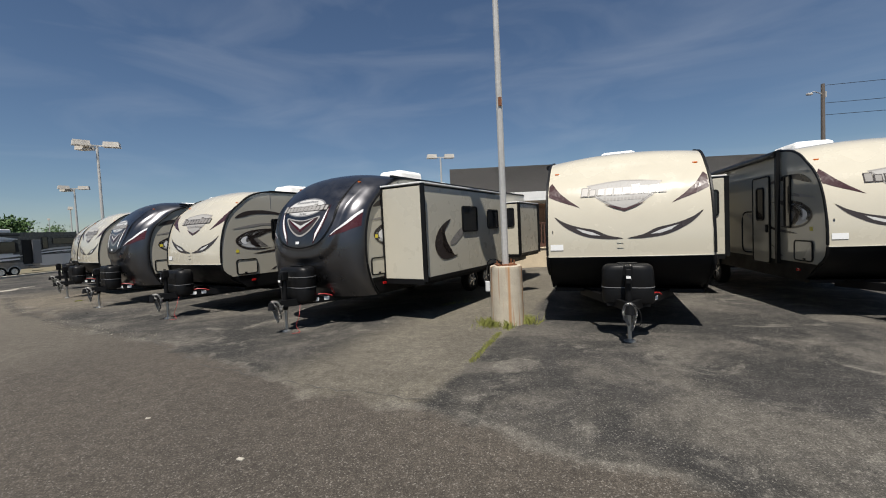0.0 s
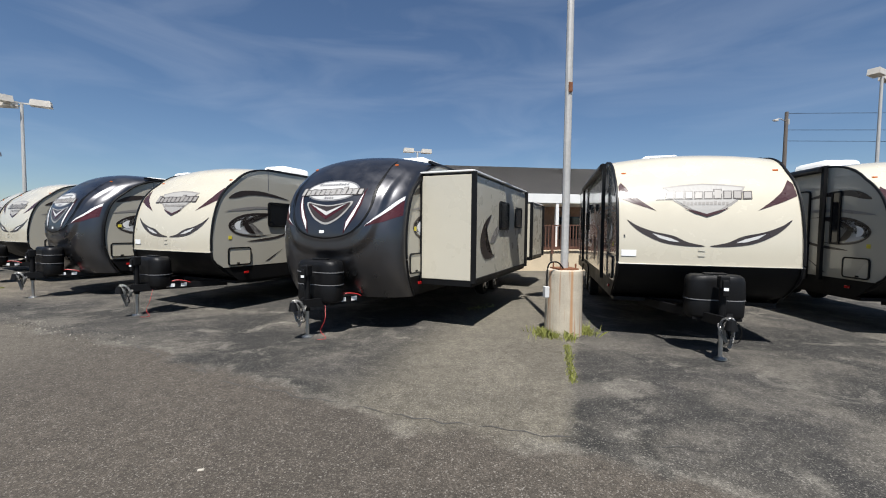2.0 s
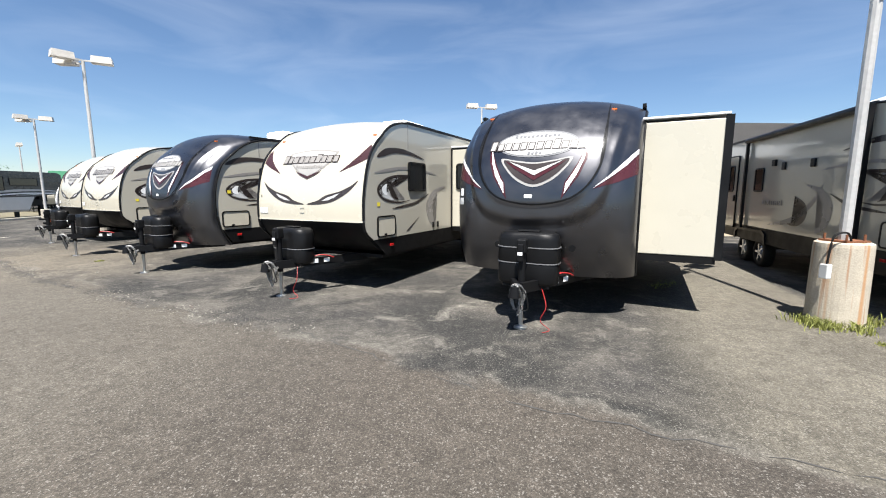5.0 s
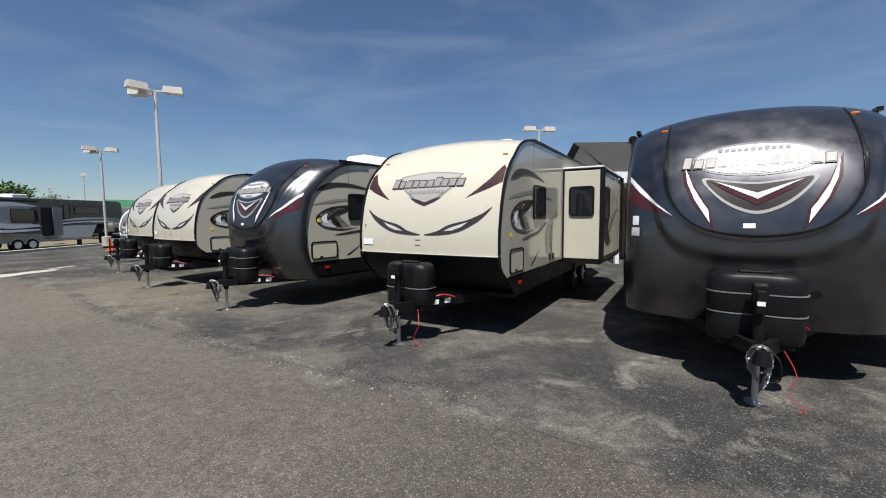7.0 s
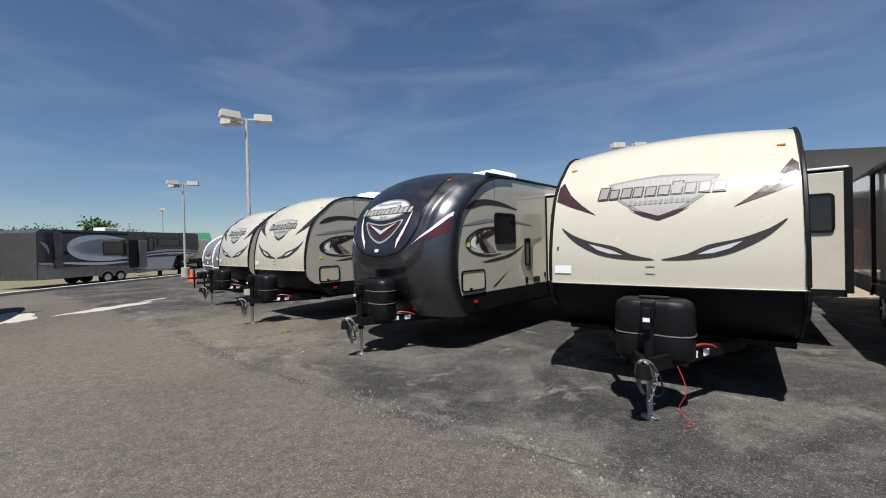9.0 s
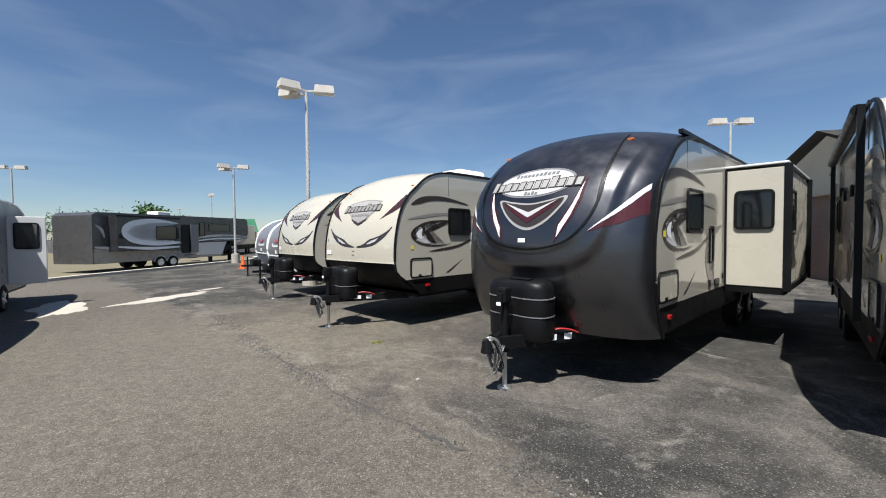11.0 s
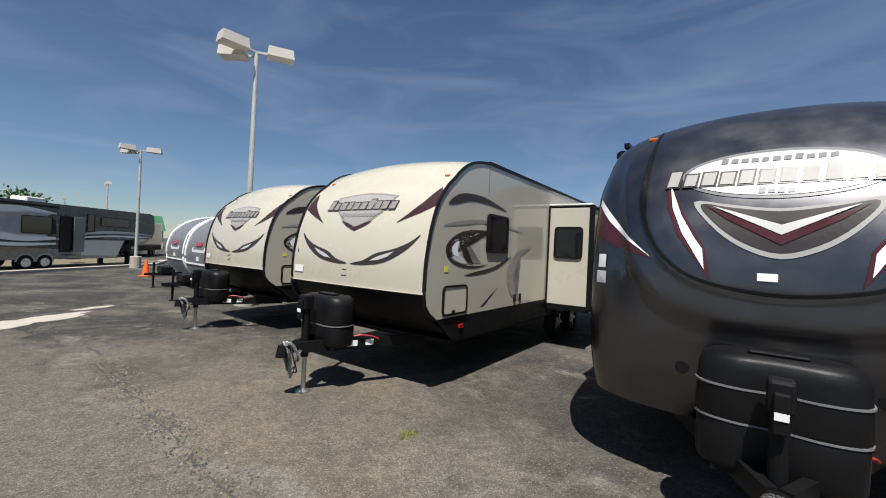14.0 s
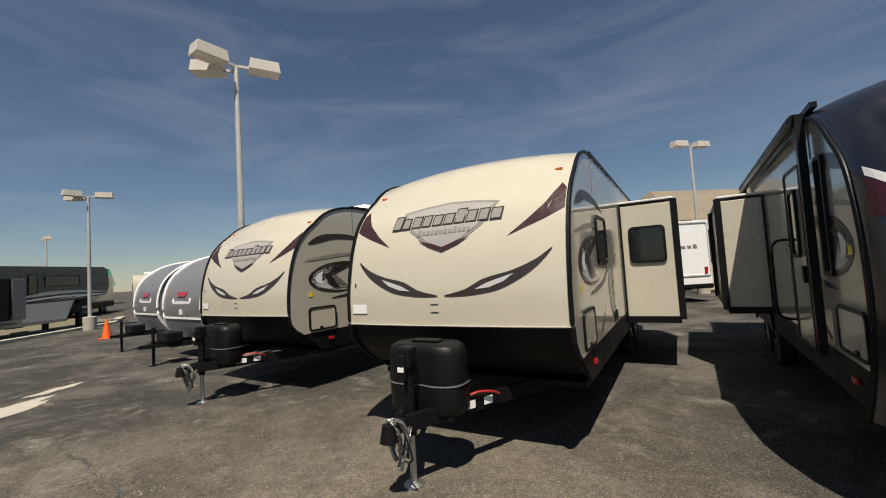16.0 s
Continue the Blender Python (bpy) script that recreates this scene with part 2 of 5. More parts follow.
def film_shape(outlines, surf, step=0.1):
    """Vinyl laid on a curved surface: outlines of (a, z), surf(a, z) gives the place."""
    bm = bmesh.new()
    for o in outlines:
        bm.faces.new([bm.verts.new((a, 0, b)) for a, b in o])
    bmesh.ops.triangulate(bm, faces=bm.faces[:])
    for _ in range(4):
        es = [e for e in bm.edges if e.calc_length() > step]
        if not es:
            break
        bmesh.ops.subdivide_edges(bm, edges=es, cuts=1)
        bmesh.ops.triangulate(bm, faces=bm.faces[:])
    for v in bm.verts:
        v.co = surf(v.co.x, v.co.z)
    return bm


def round_rect(a0, a1, b0, b1, r, n=4):
    out = []
    for ca, cb, s in ((a1 - r, b1 - r, 0), (a0 + r, b1 - r, 1), (a0 + r, b0 + r, 2), (a1 - r, b0 + r, 3)):
        for k in range(n + 1):
            q = math.pi / 2 * (s + k / n)
            out.append((ca + r * math.cos(q), cb + r * math.sin(q)))
    return out


def ring_slab(a0, a1, b0, b1, r, w, place, depth):
    """A rounded rectangular frame of width w."""
    bm = bmesh.new()
    o, i = round_rect(a0, a1, b0, b1, r), round_rect(a0 + w, a1 - w, b0 + w, b1 - w, max(r - w, 0.005))
    rings = [[bm.verts.new(place(a, b, d)) for a, b in ol] for ol, d in ((o, 0), (o, depth), (i, depth), (i, 0))]
    for ra, rb in zip(rings, rings[1:] + rings[:1]):
        k = len(ra)
        for j in range(k):
            bm.faces.new((ra[j], ra[(j + 1) % k], rb[(j + 1) % k], rb[j]))
    return bm


def sstep(a, b, x):
    t = min(max((x - a) / (b - a), 0), 1)
    return t * t * (3 - 2 * t)


def bars(blocks, surf, material, parent, label=""):
    for o in blocks:
        part("letter_bar", film_shape([o], surf, 0.2), material, parent, label)


def lettering(width, height, count, a0, b0, seed=0, grow=0.0):
    """A row of plain slanted blocks, one to a letter."""
    rnd = random.Random(seed)
    out, w, lean = [], width / count, height * 0.15
    for i in range(count):
        x, h, e = a0 + i * w, height * (1 if i in (0, count * 2 // 3) else rnd.choice((0.72, 0.78))), grow
        x1 = x + rnd.uniform(0.62, 0.74) * w
        out.append([(x - e, b0 - e), (x1 + e, b0 - e), (x1 + e + lean * h / height, b0 + h + e), (x - e + lean * h / height, b0 + h + e)])
    return out


def stroke(points, widths, n=6):
    """The outline of a painted stroke along a smooth line, its half-width given at each point."""
    p = smooth_loop([(a, b, w) for (a, b), w in zip(points, widths)], n, closed=False)
    left, right = [], []
    for i, (a, b, w) in enumerate(p):
        q, r = p[max(i - 1, 0)], p[min(i + 1, len(p) - 1)]
        d = math.hypot(r[0] - q[0], r[1] - q[1]) or 1.0
        nx, ny = -(r[1] - q[1]) / d, (r[0] - q[0]) / d
        w = max(w, 0.002)
        left.append((a + nx * w, b + ny * w))
        right.append((a - nx * w, b - ny * w))
    return left + right[::-1]


# ---- travel trailers ----
class Nose:
    """The curved front of a trailer: centre line v(z), bulge to the sides and crown of the roof."""

    def __init__(self, nodes, dark):
        c = smooth_loop(nodes, 12 if dark else 6, closed=False)
        self.line = c
        self.z, self.v = [p[0] for p in c][::-1], [p[1] for p in c][::-1]
        self.dark, self.half = dark, 1.235 if dark else 1.22
        self.crown = 0.16 if dark else 0.09

    def drop(self, u, z):
        return self.crown * (u / self.half) ** 2 * sstep(2.2 if self.dark else 2.5, 3.05, z)

    def bulge(self, u):
        if not self.dark:
            return 0.045 * (u / self.half) ** 2
        s = min(abs(u) / self.half, 1) ** (1 / 0.6)
        return 0.45 * (1 - math.sqrt(max(0, 1 - s * s)))

    def raised(self, u, z):
        if not self.dark:
            return 0.0
        a = abs(u)
        low = 1.575 + 0.22 * (a / 0.78) ** 2.5 + 0.35 * (a / 0.80) ** 9
        out = 1.29 + 0.25 * (a / 0.95) ** 2.5 + 0.45 * (a / 0.97) ** 9
        fade = 1 - sstep(2.6, 3.0, z)
        # distances square to the two curves
        dl = (z - low) / math.hypot(1, 0.55 / 0.78 * (a / 0.78) ** 1.5 + 3.15 / 0.80 * (a / 0.80) ** 8)
        do = (z - out) / math.hypot(1, 0.625 / 0.95 * (a / 0.95) ** 1.5 + 4.05 / 0.97 * (a / 0.97) ** 8)
        rim = 0.05 * sstep(-0.02, 0.10, do) * fade
        return rim + 0.012 * sstep(-0.05, 0.03, dl) * fade

    def at(self, u, z0):
        v = float(np.interp(z0, self.z, self.v))
        return Vector((u, v + self.bulge(u) - self.raised(u, z0), z0 - self.drop(u, z0)))

    def on(self, u, z, lift=0.005):
        z0 = z
        for _ in range(4):
            z0 = z + self.drop(u, z0)
        p = self.at(u, z0)
        p.y -= lift
        return p


CREAM_NOSE = Nose([(3.14, 2.3), (3.13, 1.95), (3.085, 1.65), (3.0, 1.42), (2.88, 1.26), (2.74, 1.14), (2.55, 0.96), (2.33, 0.80), (2.0, 0.68), (1.6, 0.61), (1.24, 0.60)], False)
CREAM_LOW = [(1.235, 0.62), (1.10, 0.66), (0.92, 0.80), (0.74, 1.05), (0.62, 1.45)]
DARK_NOSE = Nose([(3.16, 2.1), (3.14, 1.72), (3.06, 1.38), (2.92, 1.12), (2.7, 0.92), (2.39, 0.68), (2.05, 0.54), (1.69, 0.47), (1.3, 0.47), (1.0, 0.53), (0.78, 0.62), (0.58, 0.74)], True)


def shell(nose, us):
    bm = bmesh.new()
    rows = [[bm.verts.new(nose.at(u, z)) for u in us] for z, _ in nose.line]
    for r0, r1 in zip(rows, rows[1:]):
        for k in range(len(us) - 1):
            bm.faces.new((r0[k], r0[k + 1], r1[k + 1], r1[k]))
    return bm


def window_part(parent, place, a0, a1, b0, b1, r=0.07):
    w = part("window", ring_slab(a0, a1, b0, b1, r, 0.035, lambda a, b, d: place(a, b, d + 0.004), 0.022), BLACK, parent, "black window frame")
    part("pane", slab(round_rect(a0 + 0.03, a1 - 0.03, b0 + 0.03, b1 - 0.03, max(r - 0.03, 0.01)), lambda a, b, d: place(a, b, 0.006 + d), 0.008), GLASS, w, "dark tinted pane")
    return w


def wheel_part(parent, u, v, r=0.34, w=0.2):
    s = 1 if u > 0 else -1
    bm = bmesh.new()
    prof = [(r * 0.6, 0), (r * 0.93, 0.0), (r, 0.03), (r, w - 0.03), (r * 0.93, w), (r * 0.6, w)]
    n = 28
    rings = [[bm.verts.new((u - s * d, v + q * math.cos(2 * math.pi * k / n), r + q * math.sin(2 * math.pi * k / n))) for k in range(n)] for q, d in prof]
    for a, b in zip(rings, rings[1:] + rings[:1]):
        for k in range(n):
            bm.faces.new((a[k], a[(k + 1) % n], b[(k + 1) % n], b[k]))
    wh = part("wheel", bm, RUBBER, parent, "black rubber tyre", smooth=True)
    bm = tube([(u - s * 0.15, v, r), (u - s * 0.04, v, r)], r * 0.62, 20)
    for k in range(5):
        q = 2 * math.pi * k / 5
        beam((u - s * 0.025, v, r), (u - s * 0.025, v + r * 0.58 * math.cos(q), r + r * 0.58 * math.sin(q)), 0.05, 0.05, bm)
    tube([(u - s * 0.04, v, r), (u - s * 0.005, v, r)], 0.06, 12, bm)
    part("rim", bm, RIM, wh, "silver alloy rim")


def side_graphics(parent, s, dark):
    """Brown and grey swooshes along the front of one side."""
    f = lambda a, z: Vector((s * 1.226, a, z))
    k = 0.22 if dark else 0.06
    sh = lambda pts: smooth_loop([(a + k, z) for a, z in pts], 4)
    band = [(0.96, 2.35), (1.12, 2.47), (1.35, 2.535), (1.75, 2.55), (2.15, 2.50), (2.55, 2.41), (2.0, 2.455), (1.5, 2.45), (1.15, 2.37)]
    part("swoosh", film_shape([sh(band)], f), BROWNV, parent, "dark brown vinyl swoosh")
    st = lambda pts, ws: stroke([(a + k, z) for a, z in pts], ws)
    ring = st([(2.35, 2.06), (1.75, 2.06), (1.3, 2.0), (1.0, 1.86), (0.98, 1.72), (1.2, 1.60), (1.6, 1.555), (2.0, 1.59)], [0.003, 0.014, 0.02, 0.014, 0.013, 0.018, 0.016, 0.003])
    field = sh([(1.75, 2.03), (1.3, 1.97), (1.04, 1.85), (1.02, 1.73), (1.22, 1.63), (1.45, 1.605), (1.30, 1.70), (1.27, 1.81), (1.40, 1.93)])
    iris = st([(1.95, 2.0), (1.62, 1.95), (1.45, 1.85), (1.42, 1.74), (1.52, 1.65), (1.8, 1.615)], [0.003, 0.018, 0.032, 0.04, 0.025, 0.003])
    core = st([(1.80, 1.985), (1.55, 1.925), (1.37, 1.84), (1.345, 1.74), (1.43, 1.65), (1.62, 1.60)], [0.003, 0.008, 0.014, 0.018, 0.012, 0.003])
    gl = sh([(1.08, 1.80), (1.15, 1.87), (1.24, 1.89), (1.20, 1.80), (1.23, 1.70), (1.12, 1.72)])
    g = lambda a, z: Vector((s * 1.2285, a, z))
    part("swirl", film_shape([ring], f), BROWNV, parent, "dark brown swirl outline")
    part("swirl", film_shape([field], f), PALEGREY, parent, "pale grey swirl field")
    part("swirl", film_shape([iris], f), GREYV, parent, "grey swirl")
    part("swirl", film_shape([core], g), BROWNV, parent)
    part("swirl", film_shape([gl], g), WHITE, parent, "white swirl highlight")
    part("swoosh", film_shape([sh([(0.86, 2.07), (1.3, 2.17), (1.8, 2.22), (2.5, 2.20), (3.1, 2.12), (2.5, 2.15), (1.8, 2.17), (1.3, 2.11)])], f), GREYV, parent)
    part("swoosh", film_shape([sh([(1.38, 1.445), (1.75, 1.50), (2.2, 1.56), (2.75, 1.72), (2.3, 1.53), (1.8, 1.455)])], f), BROWNV, parent)
    part("swoosh", film_shape([sh([(2.62, 1.45), (2.78, 1.68), (3.05, 1.82), (3.5, 1.88), (3.1, 1.72), (2.9, 1.50), (2.92, 1.2), (3.05, 1.0), (2.75, 1.12)])], f), GREYV, parent)
    part("swoosh", film_shape([[(1.9, 0.99), (2.0, 1.0), (2.42, 1.26), (2.34, 1.22)]], f), BROWNV, parent)


def hatch_part(parent, s, a0, a1, b0, b1):
    pl = lambda a, b, d: Vector((s * (1.224 + d), a, b))
    h = part("luggage_door", ring_slab(a0, a1, b0, b1, 0.07, 0.025, lambda a, b, d: pl(a, b, d), 0.02), BLACK, parent, "cream luggage door with a black frame")
    part("panel", slab(round_rect(a0 + 0.022, a1 - 0.022, b0 + 0.022, b1 - 0.022, 0.05), pl, 0.012), CREAM, h, "cream door panel")
    part("latch", box(min(s * 1.236, s * 1.25), max(s * 1.236, s * 1.25), a0 + 0.2, a0 + 0.26, b0 + 0.03, b0 + 0.06), BLACK, h, "black latch")


def slide_part(parent, v0, length, depth, z0, z1, front_window, side_windows=(), s=1):
    x0, x1 = 1.20, 1.20 + depth
    X = lambda x: s * x
    sl = part("slide_out", box(min(X(x0), X(x1)), max(X(x0), X(x1)), v0, v0 + length, z0, z1, 0.012), SLIDE, parent, "cream slide-out room")
    e = 0.03
    bm = bmesh.new()
    for a, b in ((v0 - 0.012, v0 + 0.02), (v0 + length - 0.02, v0 + length + 0.012)):
        box(min(X(x1 - 0.02), X(x1 + 0.07)), max(X(x1 - 0.02), X(x1 + 0.07)), a, b, z0 - 0.04, z1 + 0.04, 0, bm)
    box(min(X(x1 - 0.02), X(x1 + 0.035)), max(X(x1 - 0.02), X(x1 + 0.035)), v0 + 0.02, v0 + length - 0.02, z0 - 0.04, z0 + 0.03, 0, bm)
    part("edge_trim", bm, BLACK, sl, "black edge trim")
    part("wall_seal", box(min(X(1.22), X(1.25)), max(X(1.22), X(1.25)), v0 - 0.04, v0 - 0.013, z0 - 0.02, z1 + 0.02), BLACK, sl, "black wall seal")
    part("roof_cap", box(min(X(x0), X(x1 + 0.03)), max(X(x0), X(x1 + 0.03)), v0 - 0.02, v0 + length + 0.02, z1 + 0.041, z1 + 0.075, 0.008), FASCIA, sl, "white topper cover")
    part("floor_edge", box(min(X(x0), X(x1)), max(X(x0), X(x1)), v0 + 0.01, v0 + length - 0.01, z0 - 0.10, z0 - 0.001), BLACKPAINT, sl, "black floor edge")
    if front_window:
        window_part(sl, lambda a, b, d: Vector((X(a), v0 - d, b)), x0 + 0.14, x1 - 0.12, z0 + 0.88, z0 + 1.48)
    for a0, a1, b0, b1 in side_windows:
        window_part(sl, lambda a, b, d: Vector((X(x1 + d), a, b)), a0, a1, b0, b1)
    f = lambda a, z: Vector((X(x1 + 0.006), a, z))
    if length > 2:
        c = v0 + 0.9
        part("swirl", film_shape([smooth_loop([(c - 0.5, 1.5), (c - 0.3, 1.85), (c + 0.15, 2.05), (c - 0.1, 1.8), (c - 0.2, 1.5), (c, 1.3), (c + 0.4, 1.25), (c - 0.2, 1.2)], 4)], f), BROWNV, sl, "dark brown swirl")
        part("swoosh", film_shape([smooth_loop([(c + 0.1, 1.55), (c + 0.6, 1.85), (c + 1.3, 1.98), (c + 0.7, 1.72), (c + 0.3, 1.5)], 4)], f), GREYV, sl, "grey swoosh")
    return sl


def tongue_parts(T, dark, wires):
    """Drawbar, jack, coupler, chains and gas-bottle cover."""
    fr = part("drawbar", beam((0.03, -0.12, 0.55), (0.72, 1.35, 0.55), 0.06, 0.13), BLACKPAINT, T, "black steel drawbar")
    part("drawbar_leg", beam((-0.03, -0.12, 0.55), (-0.72, 1.35, 0.55), 0.06, 0.13), BLACKPAINT, fr)
    part("cross_member", beam((-0.33, 0.5, 0.535), (0.33, 0.5, 0.535), 0.08, 0.10), BLACKPAINT, fr)
    bm = box(-0.055, 0.055, -0.30, -0.09, 0.50, 0.60, 0.02)
    tube([(0, -0.29, 0.47), (0, -0.29, 0.60)], [0.075, 0.05], 12, bm)
    part("coupler", bm, BLACKPAINT, T, "black ball coupler")
    jk = part("tongue_jack", tube([(0, 0, 0.42), (0, 0, 0.98)], 0.045, 14), BLACKPAINT, T, "black tongue jack")
    bm = box(-0.06, 0.06, -0.07, 0.06, 0.98, 1.16, 0.02)
    box(-0.035, 0.035, -0.10, -0.06, 0.88, 1.10, 0.01, bm)
    part("jack_head", bm, BLACK, jk, "black motor head")
    part("jack_label", box(-0.03, 0.03, -0.106, -0.1015, 0.96, 1.0), WHITE, jk, "white label")
    part("jack_leg", tube([(0, 0, 0.02), (0, 0, 0.42)], 0.027, 12), STEEL, jk, "galvanised inner tube")
    part("jack_foot", tube([(0, 0, 0.0), (0, 0, 0.012), (0, 0, 0.03)], [0.085, 0.085, 0.045], 14), STEEL, jk, "round steel foot")
    ch = None
    for j, sx in enumerate((-1, 1)):
        pts = smooth_loop([(0.06 * sx, -0.10, 0.52), (0.08 * sx, -0.16, 0.47), (0.055 * sx, -0.19, 0.36 - 0.07 * j), (0.02 * sx, -0.20, 0.30 - 0.07 * j), (0.045 * sx, -0.22, 0.40), (0.06 * sx, -0.25, 0.52), (0.02 * sx, -0.27, 0.615), (-0.05 * sx, -0.2, 0.59), (-0.075 * sx, -0.16, 0.50), (-0.07 * sx, -0.14, 0.42 - 0.05 * j)], 6, closed=False)
        bm = bmesh.new()
        for i, (p, q) in enumerate(zip(pts, pts[1:])):
            p, q = Vector(p), Vector(q)
            d = (q - p).normalized()
            a = d.cross(Vector((0, 0, 1)) if i % 2 else Vector((1, 0.2, 0))).normalized()
            c = (p + q) / 2
            loop = [c + d * 0.026 * math.cos(t) + a * 0.017 * math.sin(t) for t in [2 * math.pi * k / 8 for k in range(9)]]
            tube(loop, 0.006, 5, bm, ends=False)
        part("safety_chain", bm, CHAIN, T, "galvanised safety chain")
    if wires:
        part("wire", tube(smooth_loop([(0.22, 0.15, 0.50), (0.30, 0.05, 0.30), (0.24, 0.02, 0.12), (0.36, 0.0, 0.02), (0.30, -0.12, 0.015)], 5, closed=False), 0.004, 6), REDWIRE, T, "red wire")
    part("breakaway_cable", tube(smooth_loop([(0.02, -0.2, 0.60), (0.12, -0.25, 0.52), (0.14, -0.2, 0.32), (0.05, -0.18, 0.30), (0.02, -0.1, 0.5)], 5, closed=False), 0.008, 6), RUBBER, T, "black cable")
    for q, (a, w) in enumerate(((0.22, 0.05), (0.42, 0.07), (0.62, 0.05))):
        x = 0.03 + 0.69 * (a + 0.12) / 1.47 + 0.04
        tg = part("data_tag", box(-0.002, 0.002, -w, w, -0.035, 0.035), WHITE, T, "white data tag")
        tg.matrix_local = pose(x + 0.005, a, 0.56, 0, 0, -25)
    part("strap", tube(smooth_loop([(0.30, 0.42, 0.63), (0.38, 0.5, 0.66), (0.46, 0.62, 0.64), (0.50, 0.7, 0.60)], 4, closed=False), 0.012, 6), REDWIRE, T, "red strap")
    # gas-bottle cover: two rounded lobes, lid and straps
    w, z0, z1 = (0.40, 0.54, 1.22) if dark else (0.37, 0.54, 1.14)
    cy, dp = 0.31, 0.20

    def ringpts(z, k):
        o = []
        for i in range(32):
            q = 2 * math.pi * i / 32
            x, y = math.cos(q), math.sin(q)
            px = math.copysign(abs(x) ** 0.55, x) * w * k
            pinch = 1 - 0.16 * math.exp(-(px / 0.09) ** 2)
            o.append((px, cy + math.copysign(abs(y) ** 0.7, y) * dp * k * pinch, z))
        return o

    def lobe(levels):
        bm = bmesh.new()
        rs = [[bm.verts.new(p) for p in ringpts(z, k)] for z, k in levels]
        for a, b in zip(rs, rs[1:]):
            for i in range(32):
                bm.faces.new((a[i], a[(i + 1) % 32], b[(i + 1) % 32], b[i]))
        bm.faces.new(rs[0][::-1])
        bm.faces.new(rs[-1])
        return bm

    m1 = z0 + (z1 - z0) * 0.42
    gc = part("gas_bottle_cover", lobe([(z0, 0.93), (z0 + 0.03, 0.97), (m1 - 0.02, 0.98), (m1, 0.96)]), BLACK, T, "black plastic gas-bottle cover", smooth=True)
    part("cover_lid", lobe([(m1 + 0.004, 0.985), (m1 + 0.02, 1.0), (z1 - 0.09, 0.97), (z1 - 0.03, 0.92), (z1, 0.80)]), BLACK, gc, "black moulded lid", smooth=True)
    part("seam", lobe([(m1 - 0.006, 1.004), (m1 + 0.006, 1.004)]), MIDGREY, gc, "pale strap line")
    if dark:
        m2 = z0 + (z1 - z0) * 0.72
        part("seam", lobe([(m2 - 0.006, 1.006), (m2 + 0.006, 1.006)]), MIDGREY, gc)
    part("cover_handle", box(-0.14, 0.14, cy - 0.05, cy + 0.05, z1 + 0.001, z1 + 0.025, 0.01), BLACK, gc)
    part("stand", box(-0.3, 0.3, cy - 0.15, cy + 0.15, 0.50, z0 - 0.002), BLACKPAINT, T, "black bottle tray")


